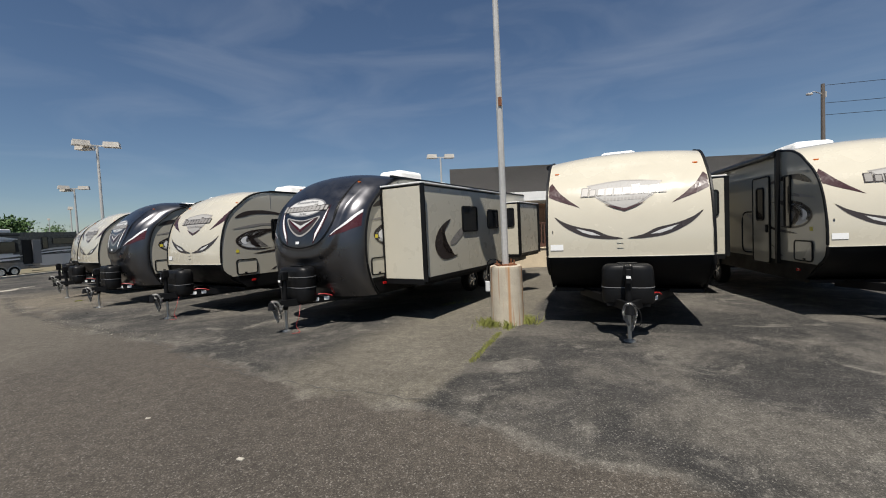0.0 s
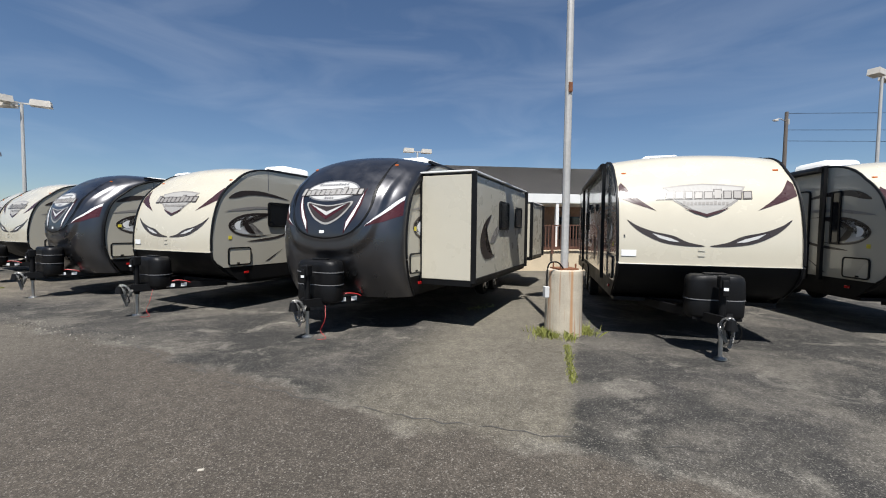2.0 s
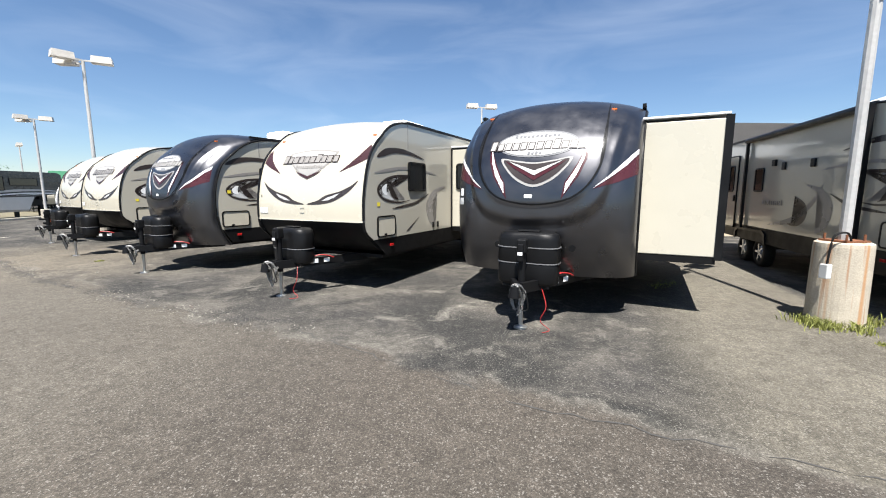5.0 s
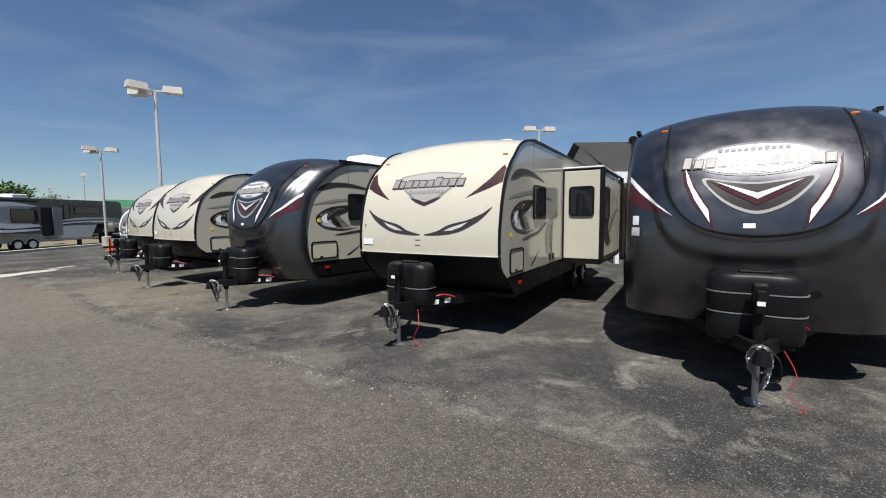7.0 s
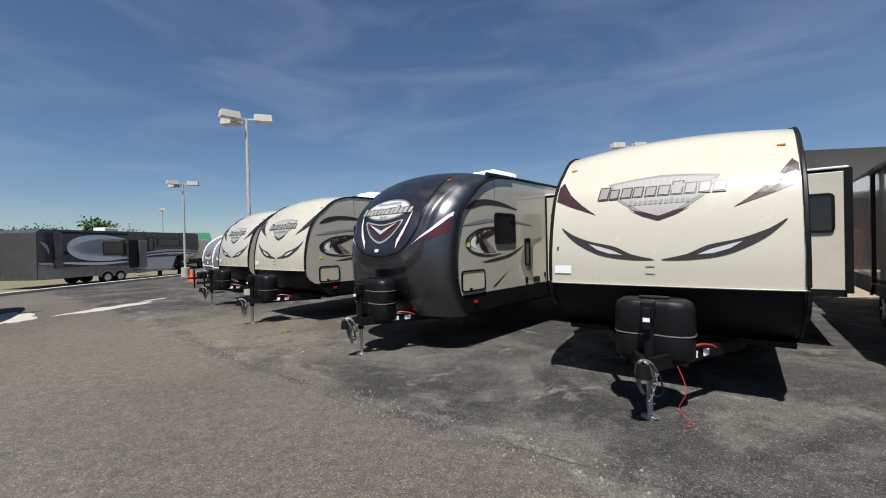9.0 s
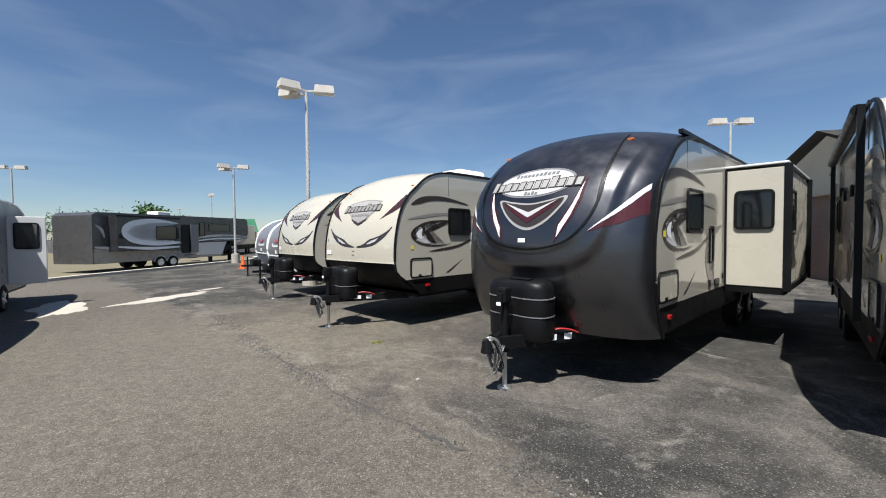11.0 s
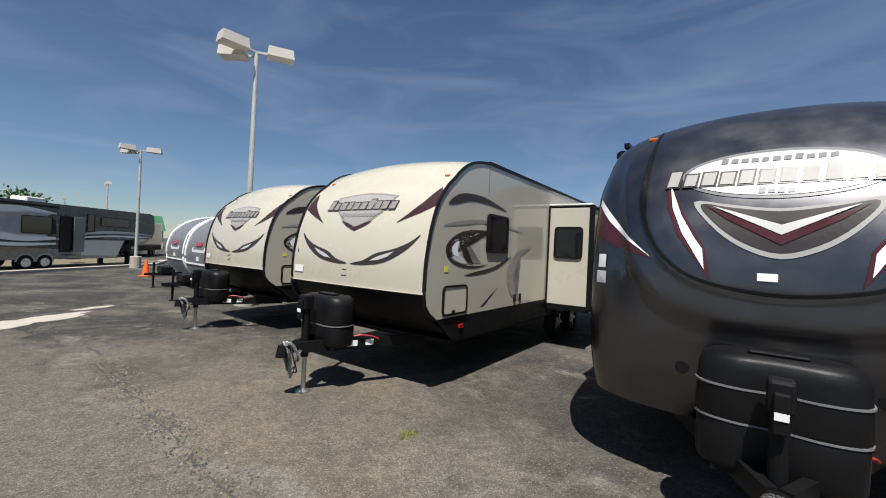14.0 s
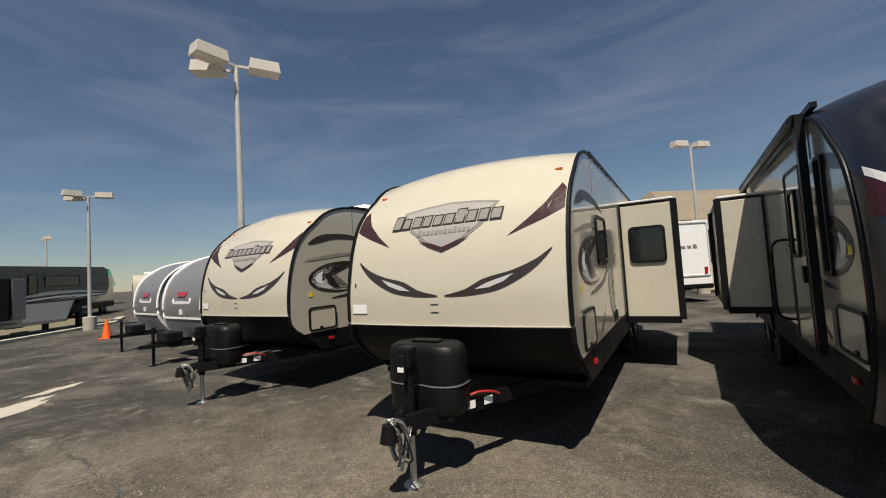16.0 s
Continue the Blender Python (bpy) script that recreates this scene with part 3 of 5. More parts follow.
def travel_trailer(x, y, heading, dark, label, slides=(), door=None, slim_window=False, length=8.6, right_window=(1.98, 2.64, 1.76, 2.33), wires=False, vent=True):
    T = new("travel_trailer")
    T.matrix_world = pose(x, y, 0, 0, 0, heading) @ Matrix.Diagonal((1, 1, 0.965, 1))
    tagged(T, label, "travel trailer", "row of parked travel trailers")
    nose = DARK_NOSE if dark else CREAM_NOSE
    h = nose.half
    if dark:
        us = [h * math.copysign(abs(math.sin(q)) ** 0.6, q) for q in np.linspace(-math.pi / 2, math.pi / 2, 121)]
    else:
        us = list(np.linspace(-1.2, 1.2, 25))
    cap = part("front_cap", shell(nose, us), SLATE if dark else CREAM, T, "charcoal metallic moulded nose cap" if dark else "cream gelcoat nose cap", smooth=True)
    zr = nose.line[0][0]
    v_top = nose.line[0][1]
    ze = zr - nose.drop(1.2, zr)
    # side walls
    base = 0.92
    edge_z = [z for z, v in nose.line if z > (0.9 if dark else 1.2)]
    for s in (-1, 1):
        if dark:
            front = [(nose.at(h, z).y - 0.02, nose.at(h, z).z) for z in edge_z]
            front += [(nose.at(h, 0.9).y + 0.02, base)]
        else:
            front = [(nose.at(1.2, z).y - 0.01, nose.at(1.2, z).z) for z in edge_z] + [(0.66, 1.1), (0.74, 1.0), (0.86, base)]
        outline = front + [(length, base), (length, ze)]
        wall = part("side_wall", slab(outline, lambda a, b, d: Vector((s * (1.222 - d), a, b)), 0.03), SIDING, T, "glossy cream fibreglass side")
        low = [(0.88 if not dark else nose.at(h, 0.9).y + 0.03, base - 0.002), (1.25, 0.62), (length, 0.58), (length, base - 0.002)]
        part("skirt", slab(low, lambda a, b, d: Vector((s * (1.218 - d), a, b)), 0.03), BLACKPAINT, T, "black lower skirt")
        tr = front if not dark else [(nose.at(h, z).y + 0.0, nose.at(h, z).z) for z, v in nose.line]
        path = [(s * (1.215 if not dark else 1.232), a, b) for a, b in tr]
        part("edge_moulding", tube(path, 0.022 if not dark else 0.026, 6), BLACK, T, "black corner moulding")
        part("roof_edge", beam((s * 1.21, v_top - 0.3, ze + 0.0), (s * 1.21, length, ze + 0.0), 0.05, 0.05), BLACK, T, "black gutter rail")
        side_graphics(T, s, dark)
        if dark:
            hatch_part(T, s, 1.04, 1.67, 0.97, 1.33)
        else:
            hatch_part(T, s, 0.98, 1.53, 0.95, 1.33)
        part("marker_light", box(min(s * 1.218, s * 1.245), max(s * 1.218, s * 1.245), 1.36, 1.46, 0.76, 0.81, 0.008), REDL, T, "red side marker light")
        part("seam_trim", box(min(s * 1.222, s * 1.227), max(s * 1.222, s * 1.227), 2.0, 2.012, 2.58, ze - 0.04), MIDGREY, T)
        part("sticker", slab([(1.0, 1.50), (1.08, 1.50), (1.08, 1.57), (1.0, 1.57)] if not dark else [(1.2, 1.72), (1.28, 1.72), (1.28, 1.79), (1.2, 1.79)], lambda a, b, d: Vector((s * (1.225 + d), a, b)), 0.002), YELLOW, T, "yellow sticker")
    # front lower part
    if not dark:
        low = smooth_loop(CREAM_LOW, 4, closed=False)
        bm = bmesh.new()
        rs = [[bm.verts.new((u, v + 0.03 * (u / 1.2) ** 2, z)) for u in np.linspace(-1.2, 1.2, 9)] for z, v in low]
        for a, b in zip(rs, rs[1:]):
            for i in range(8):
                bm.faces.new((a[i], a[i + 1], b[i + 1], b[i]))
        part("front_skirt", bm, BLACKPAINT, T, "black front underside", smooth=True)
        for s in (-1, 1):
            cheek = [(v, z) for z, v in low] + [(1.45, 0.90), (0.9, 0.93), (0.72, 1.04), (0.655, 1.18)]
            part("cheek", slab(cheek, lambda a, b, d: Vector((s * (1.205 - d), a, b)), 0.02), BLACKPAINT, T)
        part("cap_trim", tube([tuple(nose.on(u, 1.24, 0.008)) for u in np.linspace(-1.2, 1.2, 13)], 0.009, 6), SIDING, T, "cream trim strip")
    part("underbelly", box(-1.17, 1.17, 1.2, length - 0.05, 0.56, 0.62), BLACKPAINT, T, "black underbelly")
    part("rear_wall", box(-1.19, 1.19, length - 0.04, length, 0.6, zr - 0.08), SIDING, T, "cream rear wall")
    bm = bmesh.new()
    cols = np.linspace(-1.2, 1.2, 13)
    ra, rb = ([bm.verts.new((u, vv, zr - nose.drop(u, zr))) for u in cols] for vv in (v_top - 0.001, length))
    for i in range(12):
        bm.faces.new((ra[i], ra[i + 1], rb[i + 1], rb[i]))
    part("roof", bm, ROOFW, T, "white rubber roof", smooth=True)
    if vent:
        ac = part("air_conditioner", box(-0.36, 0.36, 3.3, 4.25, zr + 0.0, zr + 0.27, 0.09), ROOFW, T, "white rooftop air conditioner")
        part("roof_vent", box(-0.22, 0.22, 5.4, 5.85, zr - 0.01, zr + 0.13, 0.04), ROOFW, T, "white roof vent")
    # front lights
    for s in (-1, 1):
        p = nose.on(s * (0.86 if dark else 1.07), 2.88 if dark else 2.74, 0.0)
        part("clearance_light", box(p.x - 0.035, p.x + 0.035, p.y - 0.018, p.y + 0.02, p.z - 0.012, p.z + 0.014, 0.005), AMBER, T, "amber clearance light")
    f = lambda a, z: nose.on(a, z, 0.005)
    g = lambda a, z: nose.on(a, z, 0.009)
    mir = lambda pts: [(-a, z) for a, z in pts]
    if dark:
        oval = [(-0.02 + 0.54 * math.cos(q), 2.40 + 0.19 * math.sin(q)) for q in np.linspace(0, 2 * math.pi, 40, endpoint=False)]
        oval2 = [(-0.02 + 0.51 * math.cos(q), 2.40 + 0.165 * math.sin(q)) for q in np.linspace(0, 2 * math.pi, 40, endpoint=False)]
        em = part("emblem", film_shape([oval], f, 0.06), MIDGREY, T, "silver oval emblem with dark lettering bars")
        part("emblem_face", film_shape([oval2], g, 0.06), SILVER, em, "bright silver oval")
        k = lambda a, z: nose.on(a, z, 0.014)
        k2 = lambda a, z: nose.on(a, z, 0.018)
        bars(lettering(1.28, 0.125, 12, -0.65, 2.325, 3, 0.012), k, BROWNV, em, "dark letter edge")
        bars(lettering(1.28, 0.125, 12, -0.65, 2.325, 3), k2, SHIELD, em, "grey letter block")
        bars(lettering(0.62, 0.045, 11, -0.33, 2.49, 5), k, MIDGREY, em)
        bars(lettering(0.2, 0.04, 4, -0.12, 2.25, 6), k, MIDGREY, em)
        U = smooth_loop([(-0.47, 2.20), (-0.36, 2.02), (-0.2, 1.88), (0, 1.81), (0.2, 1.88), (0.36, 2.02), (0.47, 2.20), (0.25, 2.17), (0, 2.14), (-0.25, 2.17)], 4)
        U2 = smooth_loop([(-0.43, 2.18), (-0.33, 2.03), (-0.18, 1.91), (0, 1.85), (0.18, 1.91), (0.33, 2.03), (0.43, 2.18), (0.25, 2.15), (0, 2.12), (-0.25, 2.15)], 4)
        part("chevron", film_shape([U], f), SHIELD, cap, "silver-grey chevron outline")
        part("chevron", film_shape([U2], g), BROWNV, cap, "dark brown chevron field")
        part("chevron", film_shape([[(-0.40, 2.17), (0, 1.965), (0.40, 2.17), (0.28, 2.07), (0, 1.90), (-0.28, 2.07)]], k), MAROON, cap, "maroon chevron")
        part("chevron", film_shape([[(-0.36, 2.165), (0, 2.03), (0.36, 2.165), (0.2, 2.075), (0, 1.965), (-0.2, 2.075)]], k2), SILVER, cap)
        fang = [(0.63, 2.36), (0.60, 2.16), (0.53, 1.97), (0.39, 1.72), (0.405, 1.86), (0.45, 1.93), (0.54, 2.10)]
        edge = [(0.655, 2.43), (0.635, 2.17), (0.555, 1.955), (0.355, 1.65), (0.385, 1.80), (0.39, 1.87), (0.44, 1.95), (0.53, 2.12)]
        wing = [(1.20, 2.30), (1.20, 2.235), (1.08, 2.085), (0.9, 1.92), (0.72, 1.79), (0.88, 1.935), (1.04, 2.115)]
        wing2 = [(1.205, 2.228), (1.21, 1.97), (1.0, 1.87), (0.72, 1.783), (0.9, 1.913), (1.08, 2.078)]
        for m in (lambda q: q, mir):
            part("fang", film_shape([m(edge)], f), MAROON, cap, "maroon fang graphic")
            part("fang", film_shape([m(fang)], g), WHITE, cap, "white fang graphic")
            part("wing", film_shape([m(wing)], f, 0.05), WHITE, cap, "white wing graphic")
            part("wing", film_shape([m(wing2)], f, 0.05), MAROON, cap, "maroon wing graphic")
        part("sticker", film_shape([[(-0.11, 1.665), (-0.01, 1.665), (-0.01, 1.715), (-0.11, 1.715)]], g), WHITE, cap, "white paper sticker")
        part("sticker", film_shape([[(-1.14, 1.69), (-1.07, 1.69), (-1.07, 1.80), (-1.14, 1.80)]], g), WHITE, cap)
        part("sticker", film_shape([[(-1.15, 1.56), (-1.06, 1.56), (-1.06, 1.66), (-1.15, 1.66)]], g), PALEGREY, cap)
        # no groove is cut round the visor; its shade is a black line
        gap = [(-0.80, 2.98), (-0.82, 2.6), (-0.82, 2.25), (-0.76, 2.0), (-0.62, 1.78), (-0.4, 1.64), (0, 1.578)]
        gap = gap + [(-a, z) for a, z in gap[-2::-1]]
        part("visor_gap_shade", film_shape([stroke(gap, [0.006] + [0.012] * (len(gap) - 2) + [0.006])], lambda a, z: nose.on(a, z, 0.016), 0.04), BLACK, cap, "black line painted for the shade in the gap round the visor panel")
        for s in (-1, 1):
            p = nose.on(s * 0.5, 1.0, 0.0)
            part("docking_lamp", tube([(p.x, p.y + 0.02, p.z), (p.x, p.y - 0.012, p.z)], 0.045, 16), BLACK, T, "round black docking lamp")
    else:
        shield = [(-0.56, 2.46), (-0.28, 2.50), (0, 2.52), (0.28, 2.50), (0.56, 2.46), (0.42, 2.23), (0.2, 2.07), (0, 1.99), (-0.2, 2.07), (-0.42, 2.23)]
        inn = [(a * 0.92, 2.30 + (z - 2.30) * 0.88) for a, z in shield]
        tip = [(-0.30, 2.125), (0, 2.03), (0.30, 2.125), (0.16, 2.045), (0, 1.985), (-0.16, 2.045)]
        em = part("emblem", film_shape([shield], f), GREYV, T, "grey shield emblem with lettering bars")
        part("emblem_face", film_shape([inn], g), SHIELD, em, "grey shield face")
        k = lambda a, z: nose.on(a, z, 0.014)
        bars(lettering(1.28, 0.135, 10, -0.65, 2.275, 2, 0.014), k, BROWNV, em, "dark brown letter edge")
        bars(lettering(1.28, 0.135, 10, -0.65, 2.275, 2), lambda a, z: nose.on(a, z, 0.018), GREYV, em, "grey letter block")
        bars(lettering(0.62, 0.06, 12, -0.31, 2.17, 4), k, GREYV, em)
        part("emblem_tip", film_shape([tip], k), FANG, em, "maroon shield tip")
        fang = [(1.14, 2.56), (1.185, 2.50), (1.185, 2.30), (1.0, 2.21), (0.67, 2.08), (0.85, 2.22), (1.0, 2.36)]
        smile = smooth_loop([(1.08, 1.94), (0.94, 1.845), (0.72, 1.755), (0.45, 1.69), (0.26, 1.595), (0.03, 1.535), (0.30, 1.535), (0.60, 1.585), (0.86, 1.715), (1.01, 1.842)], 4)
        smile2 = [(0.74, 1.728), (0.62, 1.693), (0.48, 1.650), (0.36, 1.592), (0.5, 1.606), (0.64, 1.655)]
        for m in (lambda q: q, mir):
            part("fang", film_shape([m(fang)], f), FANG, cap, "brown-maroon fang graphic")
            part("curve_graphic", film_shape([m(smile)], f), BROWNV, cap, "dark curved graphic")
            part("curve_graphic", film_shape([m(smile2)], g), SILVER, cap, "silver curved highlight")
        for z in (1.38, 1.46):
            part("sticker", film_shape([[(-0.12, z), (-0.03, z), (-0.03, z + 0.04), (-0.12, z + 0.04)]], g), SLIDE, cap, "pale paper sticker")
        part("sticker", film_shape([[(-1.13, 1.66), (-1.11, 1.66), (-1.11, 1.70), (-1.13, 1.70)]], g), DARKGREY, cap)
        part("sticker", film_shape([[(-1.16, 1.36), (-0.95, 1.36), (-0.95, 1.46), (-1.16, 1.46)]], g), WHITE, cap, "white paper sticker")
    # right-hand side
    R = lambda a, b, d: Vector((1.224 + d, a, b))
    Lp = lambda a, b, d: Vector((-1.224 - d, a, b))
    if right_window:
        window_part(T, R, *right_window)
    if dark and right_window:
        window_part(T, R, 2.98, 3.18, 1.32, 1.86, 0.04)
        part("outlet", box(1.222, 1.24, 3.0, 3.08, 0.98, 1.08, 0.005), BLACK, T, "black outlet cover")
        part("outlet", box(1.222, 1.24, 3.75, 3.81, 1.05, 1.13, 0.005), BLACK, T)
        part("valve_cover", box(1.222, 1.24, 3.3, 3.55, 0.97, 1.07, 0.01), BLACK, T, "black service panel")
    elif not dark:
        part("outlet", box(1.222, 1.24, 2.95, 3.02, 0.98, 1.10, 0.005), BLACK, T, "black outlet cover")
        part("outlet", box(1.222, 1.24, 3.15, 3.22, 0.98, 1.10, 0.005), BLACK, T)
    for sl in slides:
        slide_part(T, *sl)
    # left-hand side: awning, door, window
    part("awning", tube([(-1.30, 2.0, ze - 0.06), (-1.30, 6.2, ze - 0.06)], 0.06, 12), BLACK, T, "black rolled awning")
    for a in (1.98, 6.2):
        part("awning_arm", box(-1.31, -1.25, a - 0.035, a + 0.035, 0.85, ze - 0.02), BLACK, T, "black awning arm")
    if slim_window:
        window_part(T, Lp, 1.62, 1.84, 1.55, 2.55, 0.05)
    if door:
        d = part("entry_door", ring_slab(door, door + 0.72, 0.80, 2.62, 0.08, 0.03, lambda a, b, q: Lp(a, b, q), 0.03), BLACK, T, "cream entry door in a black frame")
        part("door_panel", slab(round_rect(door + 0.03, door + 0.69, 0.83, 2.59, 0.06), Lp, 0.02), SIDING, d, "cream door panel")
        window_part(d, lambda a, b, q: Lp(a, b, q + 0.02), door + 0.2, door + 0.52, 1.70, 2.4)
        part("handle", box(-1.28, -1.245, door + 0.06, door + 0.12, 1.45, 1.62, 0.01), BLACK, d, "black handle")
        part("grab_rail", tube(smooth_loop([(-1.23, door + 0.80, 1.9), (-1.38, door + 0.82, 1.85), (-1.40, door + 0.82, 1.4), (-1.38, door + 0.82, 1.05), (-1.23, door + 0.8, 1.0)], 4, closed=False), 0.015, 8), BLACK, T, "black folding grab rail")
    else:
        window_part(T, Lp, 5.3, 5.75, 1.75, 2.3)
        part("outside_lamp", box(-1.27, -1.224, 4.75, 4.9, 2.3, 2.44, 0.01), BLACK, T, "black outside lamp")
        for a in (3.3, 4.35):
            part("speaker", box(-1.255, -1.224, a, a + 0.16, 2.2, 2.36, 0.02), BLACK, T, "black outside speaker")
        d = part("entry_door", ring_slab(6.75, 7.45, 0.80, 2.70, 0.08, 0.03, Lp, 0.03), BLACK, T, "cream entry door in a black frame")
        part("door_panel", slab(round_rect(6.78, 7.42, 0.83, 2.67, 0.06), Lp, 0.02), SIDING, d, "cream door panel")
        window_part(d, lambda a, b, q: Lp(a, b, q + 0.02), 6.95, 7.27, 1.75, 2.45)
        part("handle", box(-1.28, -1.245, 6.82, 6.88, 1.5, 1.66, 0.01), BLACK, d, "black handle")
        fl = lambda a, z: Vector((-1.2255, a, z))
        part("swoosh", film_shape([stroke([(3.0, 1.9), (3.3, 1.55), (3.9, 1.2), (4.9, 1.02)], [0.01, 0.05, 0.06, 0.01])], fl), GREYV, T, "grey vinyl swoosh")
        part("swirl", film_shape([stroke([(3.9, 1.66), (3.55, 1.5), (3.5, 1.28), (3.75, 1.12), (4.1, 1.1)], [0.004, 0.04, 0.06, 0.045, 0.004])], fl), BROWNV, T, "dark brown swirl")
    bars(lettering(0.95, 0.12, 11, 4.35, 1.46, 8), lambda a, z: Vector((-1.229, a, z)), GREYV, T, "grey letter block")
    for s in (-1, 1):
        for v in (5.35, 6.25):
            wheel_part(T, s * 1.16, v)
        part("wheel_arch", slab([(4.9, 0.56), (4.95, 0.78), (5.1, 0.86), (6.5, 0.86), (6.65, 0.78), (6.7, 0.56), (6.6, 0.56), (6.56, 0.74), (6.45, 0.80), (5.15, 0.80), (5.04, 0.74), (5.0, 0.56)], lambda a, b, d: Vector((s * (1.222 + d), a, b)), 0.03), BLACK, T, "black wheel arch")
    part("axles", beam((-1.0, 5.8, 0.45), (1.0, 5.8, 0.45), 0.9, 0.08), BLACKPAINT, T)
    tongue_parts(T, dark, wires)
    return T


SL_A = (3.90, 2.7, 0.74, 0.93, 2.73, True, ((4.2, 4.85, 1.72, 2.42),))
travel_trailer(6.55, 5.95, -18.0, False, "cream travel trailer with maroon fangs and an open-arm awning", slim_window=True, door=2.35)
travel_trailer(2.15, 6.53, -24.6, False, "cream travel trailer beside the concrete lamp base", slides=((4.15, 2.7, 0.95, 0.97, 2.70, True),))
travel_trailer(-3.41, 8.44, -34.0, True, "charcoal-nosed travel trailer with a long slide-out extended", wires=True, length=9.6, right_window=None,
               slides=((1.46, 3.9, 0.97, 0.86, 2.70, False, ((3.0, 3.75, 1.75, 2.35), (4.3, 4.95, 1.80, 2.30))), (6.9, 1.8, 0.8, 0.95, 2.55, True)), slim_window=True, door=2.35)
travel_trailer(-6.80, 10.46, -34.0, False, "cream travel trailer with a windowed slide-out extended", slides=(SL_A,), wires=True)
travel_trailer(-10.19, 12.86, -39.3, True, "charcoal-nosed travel trailer with silver oval emblem", slides=(SL_A, (4.7, 2.4, 0.55, 0.97, 2.6, False, (), -1)), slim_window=True, door=2.35)
travel_trailer(-13.40, 15.62, -37.9, False, "cream travel trailer with yellow sticker and slide-out extended", slides=((4.38, 2.7, 0.78, 0.84, 2.68, True, ((4.7, 5.35, 1.70, 2.40),)),))
travel_trailer(-16.33, 18.76, -40.1, False, "cream travel trailer at the end of its row", slides=())


# ---- ground ----
def sheet(name, outline, z, material, label=""):
    bm = bmesh.new()
    bm.faces.new([bm.verts.new((a, b, z)) for a, b in outline])
    ob = part(name, bm, material)
    return tagged(ob, label, kind="structure")


def wobble(a, b, n, amp, seed):
    """A jagged line from a to b."""
    rnd = random.Random(seed)
    a, b = Vector((*a, 0)), Vector((*b, 0))
    side = (b - a).cross(Vector((0, 0, 1))).normalized()
    return [tuple((a.lerp(b, i / n) + side * rnd.uniform(-amp, amp) * (0 < i < n)).xy) for i in range(n + 1)]


def lot_material():
    """The lot: a newer lane, an older mottled apron under the trailers and a tan strip beside the lamp base."""
    m = bpy.data.materials.new("lot_asphalt")
    m.use_nodes = True
    n, l = m.node_tree.nodes, m.node_tree.links
    b = n["Principled BSDF"]
    tc = n.new("ShaderNodeTexCoord")

    def tex(scale, detail, rough=0.55, dist=0.0, stretch=None):
        t = n.new("ShaderNodeTexNoise")
        t.inputs["Scale"].default_value, t.inputs["Detail"].default_value = scale, detail
        t.inputs["Roughness"].default_value, t.inputs["Distortion"].default_value = rough, dist
        src = tc.outputs["Object"]
        if stretch:
            mp = n.new("ShaderNodeMapping")
            mp.inputs["Rotation"].default_value, mp.inputs["Scale"].default_value = (0, 0, stretch[0]), (stretch[1], stretch[2], 1)
            l.new(src, mp.inputs["Vector"])
            src = mp.outputs["Vector"]
        l.new(src, t.inputs["Vector"])
        return t.outputs["Fac"]

    def rng(s, a, c, d=0.0, e=1.0, smooth=False):
        r = n.new("ShaderNodeMapRange")
        if smooth:
            r.interpolation_type = "SMOOTHSTEP"
        for k, v in zip(("From Min", "From Max", "To Min", "To Max"), (a, c, d, e)):
            r.inputs[k].default_value = v
        l.new(s, r.inputs["Value"])
        return r.outputs["Result"]

    def op(kind, a, c):
        x = n.new("ShaderNodeMath")
        x.operation = kind
        for k, v in enumerate((a, c)):
            if isinstance(v, (int, float)):
                x.inputs[k].default_value = v
            else:
                l.new(v, x.inputs[k])
        return x.outputs[0]

    def mix(f, a, c):
        x = n.new("ShaderNodeMix")
        x.data_type = "RGBA"
        l.new(f, x.inputs["Factor"])
        for k, v in (("A", a), ("B", c)):
            if isinstance(v, tuple):
                x.inputs[k].default_value = (*v, 1)
            else:
                l.new(v, x.inputs[k])
        return x.outputs["Result"]

    def side(nx, ny, c):
        d = n.new("ShaderNodeVectorMath")
        d.operation = "DOT_PRODUCT"
        d.inputs[1].default_value = (nx, ny, 0)
        l.new(tc.outputs["Object"], d.inputs[0])
        return op("SUBTRACT", d.outputs["Value"], c)

    warp = op("MULTIPLY", op("SUBTRACT", tex(0.7, 6, 0.6), 0.5), 1.5)
    fine_warp = op("MULTIPLY", op("SUBTRACT", tex(4.0, 4, 0.6), 0.5), 0.25)
    d = op("ADD", op("ADD", side(0.594, 0.805, 3.15), warp), fine_warp)
    e = op("ADD", op("ADD", side(0.88, -0.475, -3.13), op("MULTIPLY", warp, 0.25)), fine_warp)
    big, mid, small = tex(0.17, 6, 0.6, 0.5), tex(0.8, 7, 0.62, 0.5), tex(3.0, 6, 0.65)
    # lane: even brown-grey with tyre-polished streaks along it
    lane = mix(rng(big, 0.36, 0.66), LANE_A, LANE_B)
    lane = mix(rng(tex(0.5, 5, 0.55, 0.2, (0.63, 0.12, 1.6)), 0.5, 0.75, 0, 0.5), lane, LANE_C)
    # apron: dark sealed areas, pale worn areas, tan dust
    ap = mix(rng(mid, 0.42, 0.58), APR_A, APR_B)
    ap = mix(rng(tex(0.42, 7, 0.66, 0.9), 0.47, 0.57, 0, 0.9), ap, APR_C)
    ap = mix(rng(small, 0.56, 0.74, 0, 0.55), ap, APR_D)
    ap = mix(rng(tex(1.4, 6, 0.66, 0.9), 0.56, 0.68, 0, 0.75), ap, APR_E)
    tan = mix(rng(mid, 0.38, 0.66), TAN_A, TAN_B)
